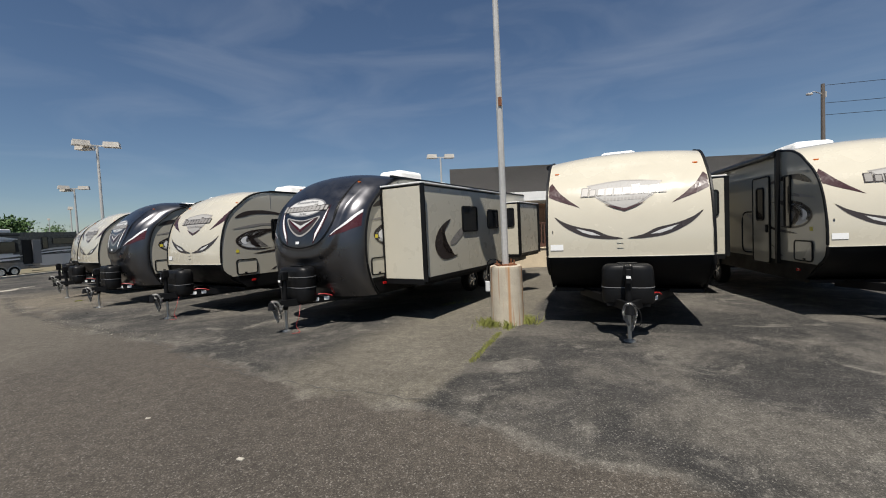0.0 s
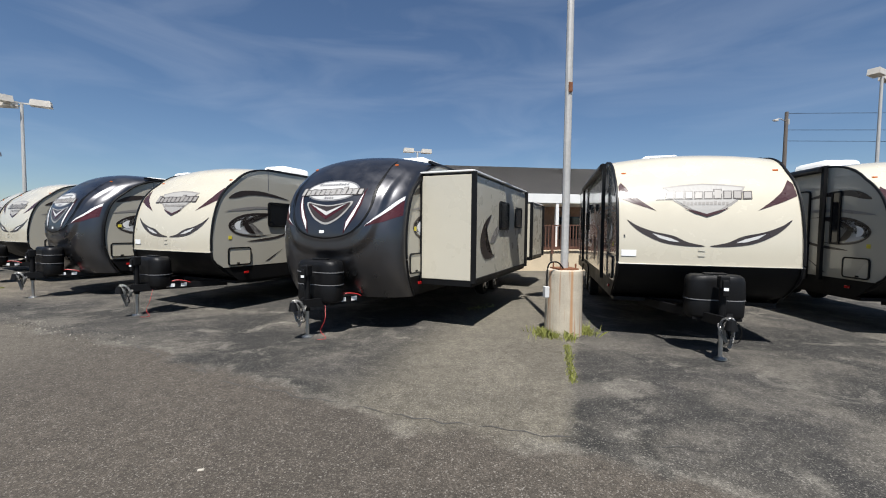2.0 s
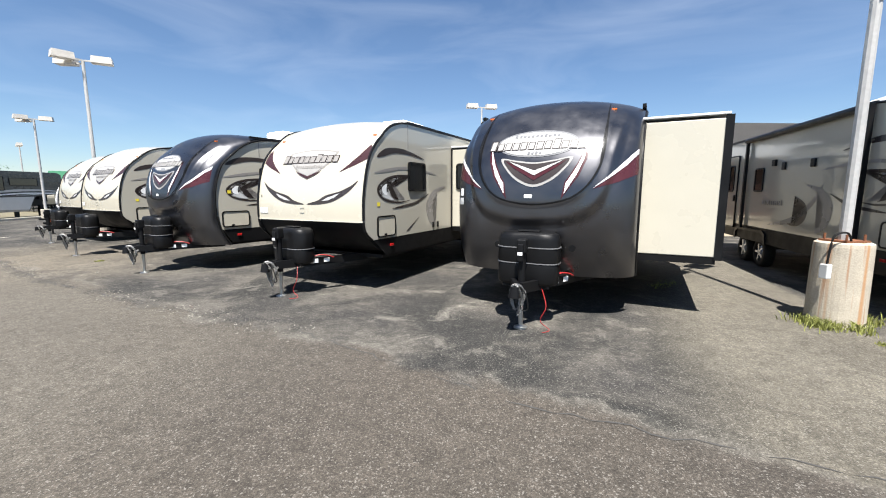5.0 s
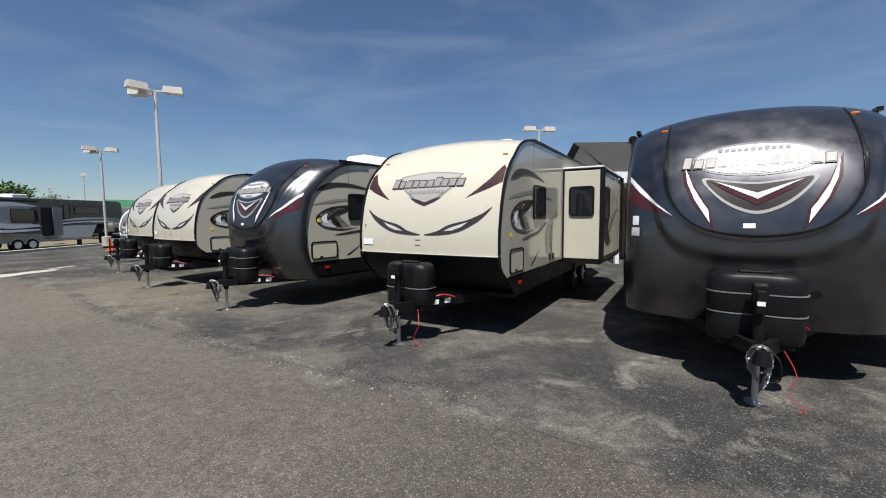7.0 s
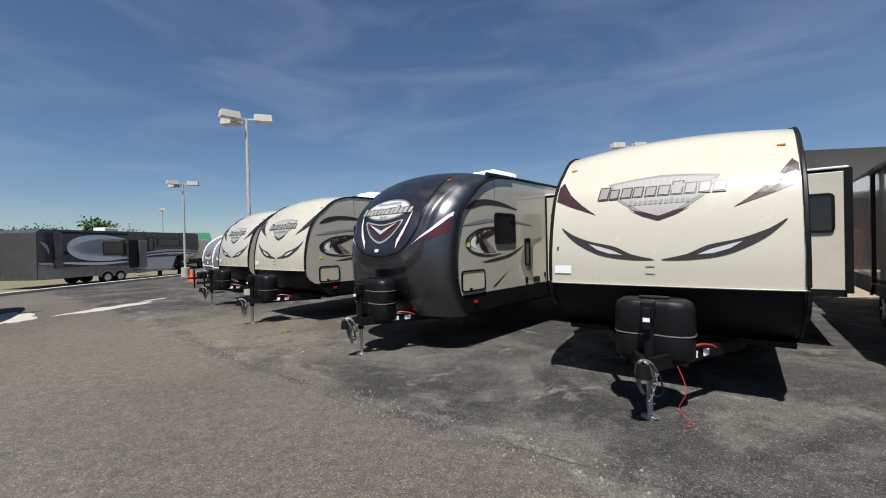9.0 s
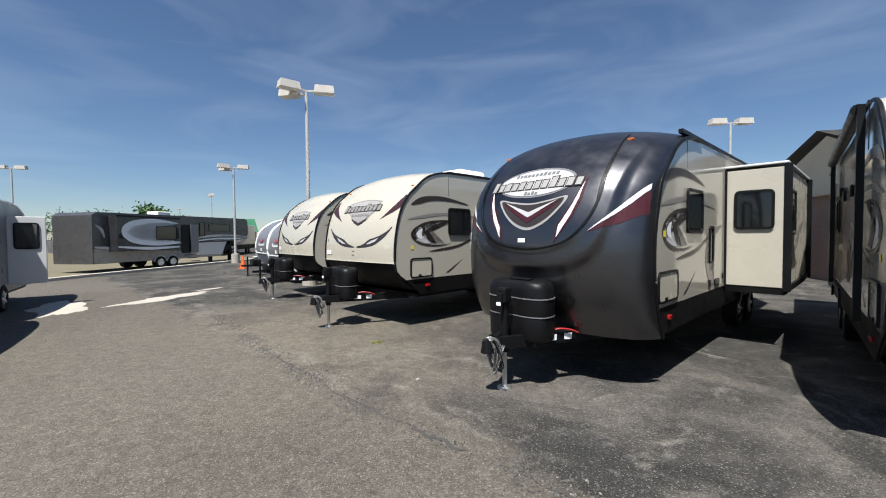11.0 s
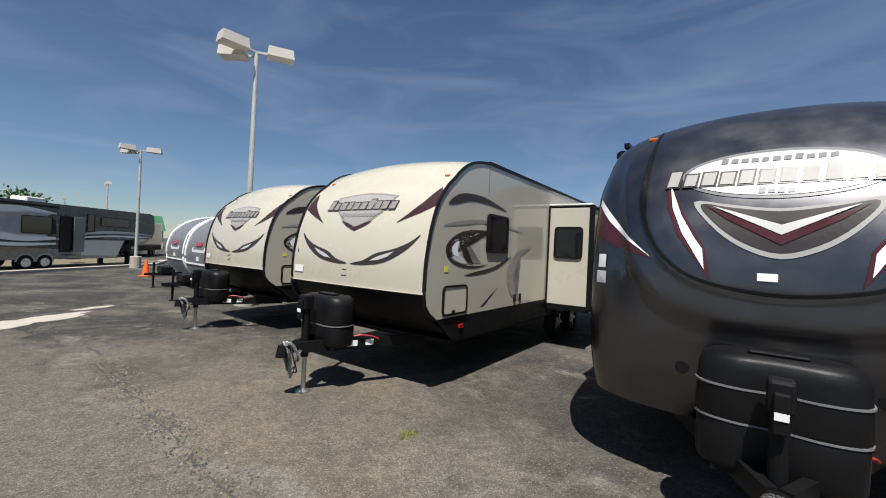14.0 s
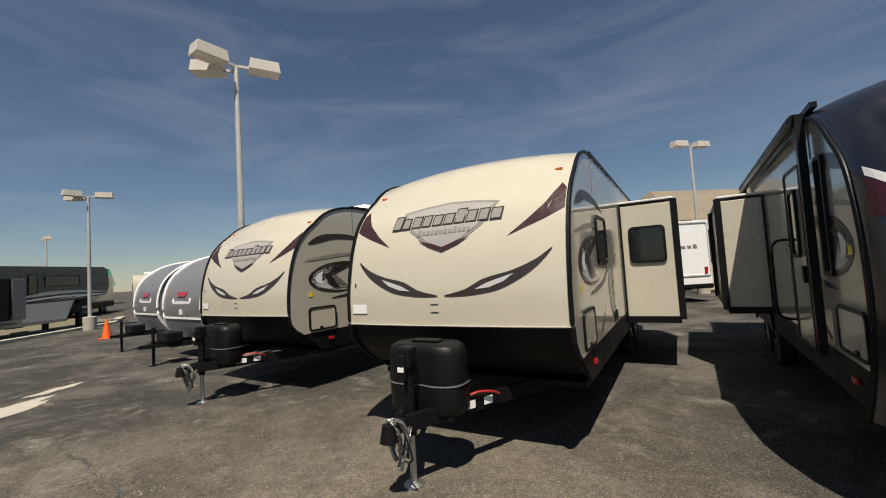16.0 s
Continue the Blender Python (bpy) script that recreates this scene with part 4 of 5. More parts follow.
    tan = mix(rng(small, 0.58, 0.76, 0, 0.45), tan, APR_B)
    strip = op("MULTIPLY", rng(e, -2.7, -1.6, smooth=True), rng(e, 0.06, -0.06, smooth=True))
    strip = op("MULTIPLY", strip, 0.85)
    ap = mix(strip, ap, tan)
    c = mix(rng(d, -0.12, 0.12, smooth=True), lane, ap)
    dist = n.new("ShaderNodeVectorMath")
    dist.operation = "DISTANCE"
    dist.inputs[1].default_value = (-14.3, 14.3, 0)
    l.new(tc.outputs["Object"], dist.inputs[0])
    dusty = op("MULTIPLY", rng(op("ADD", dist.outputs["Value"], op("MULTIPLY", warp, 2.2)), 5.6, 1.2, smooth=True), 0.85)
    c = mix(op("MULTIPLY", dusty, rng(mid, 0.30, 0.55, 0.45, 1.0)), c, (0.148, 0.126, 0.096))
    west = op("MULTIPLY", rng(side(-0.8, 0.6, 8.6), -0.4, 2.6, smooth=True), rng(d, 0.1, -0.25, smooth=True))
    c = mix(op("MULTIPLY", west, rng(big, 0.32, 0.6, 0.3, 0.85)), c, (0.114, 0.102, 0.083))
    # pale crumbled lip along the edge of the lane, and the joint beside the strip
    lip = op("MULTIPLY", rng(d, -0.14, 0.02, smooth=True), rng(d, 0.16, 0.03, smooth=True))
    c = mix(op("MULTIPLY", lip, rng(mid, 0.42, 0.6, 0, 0.55)), c, APR_E)
    joint = op("MULTIPLY", rng(e, -0.10, -0.01, smooth=True), rng(e, 0.16, 0.03, smooth=True))
    near = op("MULTIPLY", rng(side(0.475, 0.88, 3.2), 0.0, 1.0), rng(side(0.475, 0.88, 8.0), 2.0, 0.0))
    c = mix(op("MULTIPLY", op("MULTIPLY", joint, near), rng(small, 0.35, 0.6, 0.15, 0.7)), c, TAN_B)
    # aggregate
    sp, sp2 = tex(58, 4, 0.8), tex(72, 4, 0.8)
    c = mix(rng(sp, 0.54, 0.68, 0, 0.6), c, (0.27, 0.25, 0.215))
    c = mix(rng(sp2, 0.53, 0.66, 0, 0.65), c, (0.014, 0.013, 0.012))
    c = mix(rng(tex(26, 4, 0.8), 0.66, 0.74, 0, 0.5), c, (0.25, 0.235, 0.21))
    # single stones of the aggregate, pale and dark
    cell, cell2 = n.new("ShaderNodeTexVoronoi"), n.new("ShaderNodeTexVoronoi")
    shades = []
    for v, sc, lo, hi in ((cell, 105.0, 0.74, 1.32), (cell2, 38.0, 0.86, 1.17)):
        v.inputs["Scale"].default_value = sc
        l.new(tc.outputs["Object"], v.inputs["Vector"])
        sepr = n.new("ShaderNodeSeparateColor")
        l.new(v.outputs["Color"], sepr.inputs[0])
        shades.append(rng(op("POWER", sepr.outputs[0], 1.5), 0, 1, lo, hi))
    mottle = rng(tex(7.0, 5, 0.7), 0.35, 0.65, 0.82, 1.2)
    scl = n.new("ShaderNodeVectorMath")
    scl.operation = "SCALE"
    l.new(c, scl.inputs[0])
    l.new(op("MULTIPLY", op("MULTIPLY", shades[0], shades[1]), mottle), scl.inputs["Scale"])
    c = scl.outputs["Vector"]
    # sparse pale chips
    chip = n.new("ShaderNodeSeparateColor")
    l.new(cell.outputs["Color"], chip.inputs[0])
    c = mix(rng(chip.outputs[1], 0.94, 0.97, 0, 0.45), c, (0.30, 0.28, 0.25))
    l.new(c, b.inputs["Base Color"])
    b.inputs["Roughness"].default_value = 0.88
    b.inputs["Specular IOR Level"].default_value = 0.25
    bp = n.new("ShaderNodeBump")
    bp.inputs["Strength"].default_value, bp.inputs["Distance"].default_value = 0.6, 0.01
    l.new(op("ADD", op("ADD", sp, op("MULTIPLY", small, 0.6)), op("MULTIPLY", shades[0], 0.5)), bp.inputs["Height"])
    l.new(bp.outputs["Normal"], b.inputs["Normal"])
    return m


LANE_A, LANE_B, LANE_C = (0.056, 0.048, 0.040), (0.080, 0.068, 0.055), (0.094, 0.079, 0.063)
APR_A, APR_B, APR_C, APR_D, APR_E = (0.037, 0.035, 0.033), (0.093, 0.085, 0.073), (0.021, 0.021, 0.020), (0.111, 0.102, 0.089), (0.181, 0.168, 0.144)
TAN_A, TAN_B = (0.109, 0.097, 0.076), (0.144, 0.129, 0.101)
sheet("ground", [(-900, -900), (900, -900), (900, 900), (-900, 900)], 0.0, lot_material(), "worn grey asphalt lot with a mottled apron")


def crack(points, width, seed, z=0.004):
    rnd = random.Random(seed)
    bm = bmesh.new()
    pts = []
    for i, (p, q) in enumerate(zip(points, points[1:])):
        n = max(3, int(math.dist(p, q) / 0.13))
        pts += wobble(p, q, n, 0.04, seed * 17 + i)[:-1]
    pts.append(points[-1])
    prev = None
    for i, p in enumerate(pts):
        a, b = Vector(pts[max(i - 1, 0)]), Vector(pts[min(i + 1, len(pts) - 1)])
        d = (b - a).normalized()
        s = Vector((-d.y, d.x)) * width * max(0.0, rnd.uniform(-0.25, 1.0))
        c = Vector(p)
        cur = [bm.verts.new((*(c + s), z)), bm.verts.new((*(c - s), z))]
        if prev:
            bm.faces.new((prev[0], prev[1], cur[1], cur[0]))
        prev = cur
    return bm


for i, (pts, w) in enumerate((
    ([(0.3, 4.5), (-0.93, 4.95), (-2.07, 5.44), (-4.0, 6.62), (-6.09, 8.58), (-9.0, 10.4)], 0.013),
    ([(-9.0, 10.4), (-11.9, 12.44), (-13.5, 13.8), (-16.3, 16.5), (-18.0, 18.2)], 0.026),
    ([(0.4, 5.2), (0.9, 6.1), (0.8, 7.0)], 0.007),
)):
    tagged(part("crack", crack(pts, w, i + 3), CRACKM), "dark irregular crack in the asphalt", kind="structure")


def crumbs(name, line, count, spread, seed, material, label):
    """Broken bits of asphalt strewn along a crack, in clusters."""
    rnd = random.Random(seed)
    verts, faces = [], []
    spots = [rnd.random() for _ in range(26)]
    seg = [math.dist(p, q) for p, q in zip(line, line[1:])]
    for _ in range(count):
        u = (rnd.choice(spots) + rnd.gauss(0, 0.012)) % 1.0 * sum(seg)
        i = 0
        while i < len(seg) - 1 and u > seg[i]:
            u -= seg[i]
            i += 1
        p, q = Vector(line[i]), Vector(line[i + 1])
        c = p.lerp(q, min(u / seg[i], 1)) + Vector((rnd.gauss(0, spread), rnd.gauss(0, spread)))
        r, h = rnd.uniform(0.004, 0.016), rnd.uniform(0.005, 0.014)
        n, k = rnd.choice((4, 5, 6)), len(verts)
        q0 = rnd.random() * 6
        ring = [(c.x + r * rnd.uniform(0.6, 1.2) * math.cos(q0 + j * 6.283 / n), c.y + r * rnd.uniform(0.6, 1.2) * math.sin(q0 + j * 6.283 / n)) for j in range(n)]
        verts += [(x, y, 0.0005) for x, y in ring] + [(c.x + (x - c.x) * 0.6, c.y + (y - c.y) * 0.6, h * rnd.uniform(0.7, 1.2)) for x, y in ring]
        faces += [tuple(range(k + n, k + 2 * n))] + [(k + j, k + (j + 1) % n, k + n + (j + 1) % n, k + n + j) for j in range(n)]
    me = bpy.data.meshes.new(name)
    me.from_pydata(verts, [], faces)
    me.materials.append(material)
    ob = new(name, me)
    return tagged(ob, label, "rubble", kind="stuff")


EDGE = [(-6.09, 8.58), (-9.0, 10.4), (-11.9, 12.44), (-13.5, 13.8), (-16.3, 16.5)]
crumbs("asphalt_crumbs", EDGE, 2600, 0.11, 21, CHIPM, "grey asphalt crumbs along the broken lane edge")
crumbs("pale_chips", EDGE, 320, 0.13, 22, PALECHIP, "pale stone chips along the broken lane edge")
crumbs("dark_crumbs", EDGE, 280, 0.07, 23, CRACKM, "dark asphalt crumbs along the broken lane edge")


def blob(cx, cy, rx, ry, turn, seed, z, material, name, label):
    rnd = random.Random(seed)
    pts = []
    ph = [rnd.uniform(0, 6.28) for _ in range(4)]
    for k in range(72):
        q = 2 * math.pi * k / 72
        r = 1 + 0.16 * math.sin(2 * q + ph[0]) + 0.13 * math.sin(5 * q + ph[1]) + 0.08 * math.sin(9 * q + ph[2]) + rnd.uniform(-0.08, 0.08)
        x, y = rx * r * math.cos(q), ry * r * math.sin(q)
        pts.append((cx + x * math.cos(turn) - y * math.sin(turn), cy + x * math.sin(turn) + y * math.cos(turn)))
    sheet(name, pts, z, material, label)


blob(-19.5, 18.7, 1.2, 0.40, 1.35, 1, 0.005, PALECON, "patch_1", "pale concrete patch in the lane")
blob(-19.6, 20.6, 0.4, 0.15, 1.3, 4, 0.005, PALECON, "patch_2", "small pale concrete patch")
blob(-20.9, 17.0, 1.3, 0.5, 2.3, 2, 0.005, PALECON, "patch_3", "pale sandy edge of the lane")
for i, (a, b, r) in enumerate(((-3.6, 4.9, 0.035), (-9.7, 11.8, 0.05), (-11.2, 13.0, 0.045), (4.0, 4.2, 0.03), (-2.3, 4.0, 0.05), (-12.4, 13.2, 0.03), (-7.0, 9.0, 0.03))):
    r *= 0.6
    st = part("debris", box(-r, r, -r * 0.5, r * 0.5, 0, r * 0.5, r * 0.15), CRACKM if i % 2 else PALECON)
    st.matrix_world = pose(a, b, 0, 0, 0, 40 * i)
    tagged(st, "small bit of rubble on the asphalt", "rubble")


def tufts(name, centre, radius, count, height, seed, label, line=None):
    rnd = random.Random(seed)
    bm = bmesh.new()
    for _ in range(count):
        if line:
            p = Vector((*line[0], 0)).lerp(Vector((*line[1], 0)), rnd.random()) + Vector((rnd.gauss(0, radius), rnd.gauss(0, radius), 0))
        else:
            q = rnd.choice((3.35, 3.45, 3.6, 3.8, 4.5, 5.9, 6.1, 2.9, 0.4)) + rnd.gauss(0, 0.16)
            r = radius + abs(rnd.gauss(0, 0.12))
            p = Vector((centre[0] + r * math.cos(q), centre[1] + r * math.sin(q), 0))
        h = height * rnd.uniform(0.35, 1.0)
        d = Vector((rnd.gauss(0, 0.5), rnd.gauss(0, 0.5), 0)) * h
        s = Vector((rnd.uniform(-1, 1), rnd.uniform(-1, 1), 0)).normalized() * 0.006
        a, b, c, e = p - s, p + s, p + d * 0.4 + Vector((0, 0, h * 0.7)), p + d + Vector((0, 0, h))
        v = [bm.verts.new(x) for x in (a, b, c + s * 0.7, e, c - s * 0.7)]
        bm.faces.new(v)
    return tagged(part(name, bm, GRASS), label, "grass", kind="stuff")


# ---- near lamp post on its concrete base ----
PX, PY = 0.68, 8.10


def lamp_heads(parent, z0, count, turn, size=1.0):
    for k in range(count):
        z = z0 - (0.12 if k == 2 else 0.0)
        q = turn + ([0, 3.56, 2.72] if count == 3 else [0, math.pi])[k]
        c, s = math.cos(q), math.sin(q)
        arm = part("arm", beam((0, 0, z), (c * 0.45 * size, s * 0.45 * size, z + 0.02), 0.06, 0.06), POLEM, parent)
        bm = bmesh.new()
        w, l, h = 0.24 * size, 0.95 * size, 0.26 * size
        vs = []
        for a, b, t in ((0.30, w, 0), (0.30 + l, w, 0), (0.30 + l - 0.04, w * 0.92, 1), (0.30 + 0.04, w * 0.92, 1)):
            for side in (-1, 1):
                x, y = a * size, side * b
                vs.append(bm.verts.new((c * x - s * y, s * x + c * y, z + 0.03 - 0.10 * (1 - t) * size + t * h * 0.75)))
        for f in ((0, 2, 3, 1), (4, 6, 7, 5), (0, 1, 7, 6), (2, 4, 5, 3), (0, 6, 4, 2), (1, 3, 5, 7)):
            bm.faces.new([vs[i] for i in f])
        part("lamp_head", bm, LAMPM, parent, "boxy floodlight head")


def lamp_post(x, y, height, heads, turn, z0=0.0, r=0.075, label="", size=0.85):
    P = new("street_lamp")
    P.matrix_world = pose(x, y, 0)
    tagged(P, label or "tall grey lot light with boxy heads", "street lamp", "lot lights")
    part("pole", tube([(0, 0, z0), (0, 0, z0 + height * 0.5), (0, 0, height)], [r, r * 0.9, r * 0.7], 10), POLEM, P, "weathered grey steel pole")
    lamp_heads(P, height, heads, turn, size)
    if z0 == 0.0:
        part("plinth", tube([(0, 0, 0), (0, 0, 0.6), (0, 0, 0.62)], [0.26, 0.26, 0.22], 16), PALECON, P, "concrete plinth")
    return P


base = part("lamp_base", tube([(0, 0, 0), (0, 0, 0.5), (0, 0, 1.0), (0, 0, 1.045), (0, 0, 1.06)], [0.30, 0.295, 0.29, 0.285, 0.26], 36), STAINCON, None, smooth=False)
base.matrix_world = pose(PX, PY, 0)
tagged(base, "round concrete lamp base streaked with rust", "lamp base")
near = lamp_post(PX, PY, 7.6, 2, 0.5, z0=1.06, r=0.062, label="white-painted steel lot light bolted to a concrete base")
bm = box(-0.17, 0.17, -0.17, 0.17, 1.061, 1.085)
part("base_plate", bm, RUST, near, "rusted base plate")
for a in (-0.13, 0.13):
    for b in (-0.13, 0.13):
        part("anchor_bolt", tube([(a, b, 1.085), (a, b, 1.16)], 0.014, 8), RUST, near, "rusted anchor bolt")
part("conduit", tube(smooth_loop([(-0.10, -0.16, 1.09), (-0.22, -0.20, 1.19), (-0.34, -0.16, 1.16), (-0.36, -0.14, 0.98), (-0.35, -0.12, 0.80)], 5, closed=False), 0.013, 6), RUBBER, near, "black cable loop")
part("switch_box", box(-0.40, -0.325, -0.17, -0.07, 0.62, 0.80, 0.01), PALEGREY, near, "grey switch box")
part("hand_hole", box(-0.03, 0.03, -0.075, -0.05, 3.9, 4.05), RUST, near, "rusted hand-hole cover")
tufts("grass_tuft", (PX, PY), 0.30, 900, 0.13, 5, "green weeds round the lamp base")
tufts("grass_crack", None, 0.025, 420, 0.05, 6, "thin weeds along a pavement joint", line=((-0.25, 6.0), (0.40, 7.4)))
tufts("grass_patch", None, 0.06, 90, 0.05, 7, "small weeds in the asphalt", line=((-0.4, 10.2), (0.3, 10.6)))
tufts("grass_spot", None, 0.03, 60, 0.05, 8, "small weeds in the asphalt", line=((-12.2, 14.5), (-12.1, 14.6)))

# other lot lights
lamp_post(-16.75, 21.9, 6.75, 3, 0.4, label="lot light with three boxy floodlight heads behind the trailers")
lamp_post(-27.4, 33.4, 6.3, 3, 0.4, r=0.08)
lamp_post(-40.5, 48.7, 6.2, 2, 2.3)
lamp_post(-46.0, 34.5, 7.0, 2, 0.4)
lamp_post(-74.0, 84.0, 7.6, 2, 2.3)
lamp_post(0.6, 28.9, 6.8, 2, 0.1)
lamp_post(19.0, 16.0, 8.4, 2, 0.3)


# ---- utility pole and wires ----
U = new("utility_pole")
U.matrix_world = pose(18.75, 19.8, 0) @ Matrix.Diagonal((0.8, 0.8, 0.705, 1))
tagged(U, "grey wooden utility pole with a small lamp arm", "utility pole")
part("pole", tube([(0, 0, 0), (0, 0, 11.3)], [0.14, 0.10], 10), WOODPOLE, U)
part("lamp_arm", tube(smooth_loop([(0, 0, 10.6), (-0.6, -0.1, 10.75), (-0.95, -0.15, 10.65)], 4, closed=False), 0.03, 6), POLEM, U, "thin lamp arm")
part("lamp", box(-1.15, -0.85, -0.24, -0.06, 10.52, 10.65, 0.03), LAMPM, U, "small lamp head")
part("insulator", tube([(0.18, 0, 10.4), (0.18, 0, 10.8)], 0.05, 8), POLEM, U)
for i, z in enumerate((11.2, 10.0, 9.2)):
    q = [(18.75 + 60 * t, 19.8 - 22 * t, 0.705 * z - 2.6 * t * (1 - t) + 0.4 * t) for t in np.linspace(0, 1, 14)]
    tagged(part("overhead_wire", tube(q, 0.012, 5), RUBBER), "black overhead wire on a utility pole", "wire")
for i, (x, y) in enumerate(((-62, 31), (-75, 40), (-56, 22))):
    p = part("utility_pole", tube([(0, 0, 0), (0, 0, 10)], [0.17, 0.13], 8), WOODPOLE)
    p.matrix_world = pose(x, y, 0)
    tagged(p, "distant wooden utility pole", "utility pole")


# ---- long low building with a ramp ----
BX, BY, BT = 4.0, 18.9, -4.0
B = new("sales_building")
B.matrix_world = pose(BX, BY, 0, 0, 0, BT) @ Matrix.Diagonal((1, 1, 0.97, 1))
tagged(B, "low brick building with dark shingle roof and white porch fascia", "building")
part("wall", box(-3, 30, 2.6, 9.0, 0, 3.1), BRICKM, B, "brown brick wall")
bm = bmesh.new()
vs = [bm.verts.new(p) for p in ((-3.5, 0.3, 3.42), (31, 0.3, 3.42), (31, 5.0, 5.4), (-3.5, 5.0, 5.4), (31, 9.6, 3.42), (-3.5, 9.6, 3.42))]
for f in ((0, 1, 2, 3), (3, 2, 4, 5)):
    bm.faces.new([vs[i] for i in f])
bmesh.ops.solidify(bm, geom=bm.faces[:], thickness=0.12)
part("roof", bm, SHINGLE, B, "dark grey shingle roof")
part("gable", slab([(0.5, 3.1), (5.0, 5.2), (9.4, 3.1)], lambda a, b, d: Vector((-3.2 + d, a, b)), 0.18), BEIGE, B)
part("fascia", box(-3.5, 31, 0.22, 0.34, 3.02, 3.44, 0.01), FASCIA, B, "white porch fascia")
part("porch_ceiling", box(-3.5, 31, 0.35, 2.6, 3.0, 3.06), FASCIA, B)
for i, x in enumerate((-3.3, 1.8, 6.2, 10.6, 15.0, 19.4, 24, 28.5)):
    part("porch_post", box(x - 0.07, x + 0.07, 0.24, 0.38, 0, 3.02), FASCIA, B, "white porch post")
    if i % 2:
        w = part("window", box(x + 1.0, x + 2.9, 2.52, 2.62, 1.3, 2.5), DARKGREY, B, "dark window")
        part("pane", box(x + 1.06, x + 2.84, 2.50, 2.518, 1.36, 2.44), GLASS, w)
R0 = new("ramp_railing")
R0.matrix_world = B.matrix_world @ pose(0, 0, 0)
tagged(R0, "brown wooden ramp railing above beige boards", "railing")
slope = lambda x: 0.62 + 0.025 * (x + 8)
part("ramp", slab([(-3, 0), (20, 0), (20, slope(20)), (-3, slope(-3))], lambda a, b, d: Vector((a, -0.9 + d, b)), 1.1), BEIGE, R0, "beige board skirting")
part("top_rail", beam((-3, -0.93, slope(-3) + 1.12), (20, -0.93, slope(20) + 1.12), 0.14, 0.05), WOODB, R0)
part("bottom_rail", beam((-3, -0.95, slope(-3) + 0.14), (20, -0.95, slope(20) + 0.14), 0.05, 0.14), WOODB, R0)
bal = box(-0.02, 0.02, -0.99, -0.96, 0, 1.0)
first = part("baluster", bal, WOODB, R0)
first.location = (-2.9, 0, slope(-2.9) + 0.08)
for i in range(1, 172):
    o = new("baluster", first.data)
    o.parent = R0
    x = -2.9 + i * 0.133
    o.location = (x, 0, slope(x) + 0.08)
for i in range(12):
    x = -2.9 + i * 2.0
    part("post", box(x - 0.05, x + 0.05, -1.06, -0.995, slope(x) - 0.1, slope(x) + 1.16), WOODB, R0)

# second building, tan hipped roof
H2 = new("house")
H2.matrix_world = pose(8.5, 30.6, 0, 0, 0, 2) @ Matrix.Diagonal((1.35, 0.75, 0.94, 1))
tagged(H2, "distant building with a tan hipped shingle roof", "building")
part("wall", box(-5, 9, 0, 12, 0, 3.2), BEIGE, H2)
bm = bmesh.new()
vs = [bm.verts.new(p) for p in ((-5.8, -1, 3.1), (10, -1, 3.1), (10, 13, 3.1), (-5.8, 13, 3.1), (-4.2, 6, 6.2), (4, 6, 6.2))]
for f in ((0, 1, 5, 4), (1, 2, 5), (2, 3, 4, 5), (3, 0, 4), (3, 2, 1, 0)):
    bm.faces.new([vs[i] for i in f])
part("roof", bm, TANROOF, H2, "tan shingle roof")

# green-roofed building far off
G = new("warehouse")
G.matrix_world = pose(-53, 73, 0, 0, 0, 40) @ Matrix.Diagonal((0.24, 0.5, 0.66, 1))
tagged(G, "far building with a green metal roof", "building")
part("wall", box(-9, 9, 0, 14, 0, 4.2), BEIGE, G)
bm = bmesh.new()
vs = [bm.verts.new(p) for p in ((-10, -1, 4.0), (10, -1, 4.0), (10, 15, 4.0), (-10, 15, 4.0), (-10, 7, 7.6), (10, 7, 7.6))]
for f in ((0, 1, 5, 4), (2, 3, 4, 5), (3, 0, 4), (1, 2, 5), (3, 2, 1, 0)):
    bm.faces.new([vs[i] for i in f])
part("roof", bm, GREENROOF, G, "green metal roof")


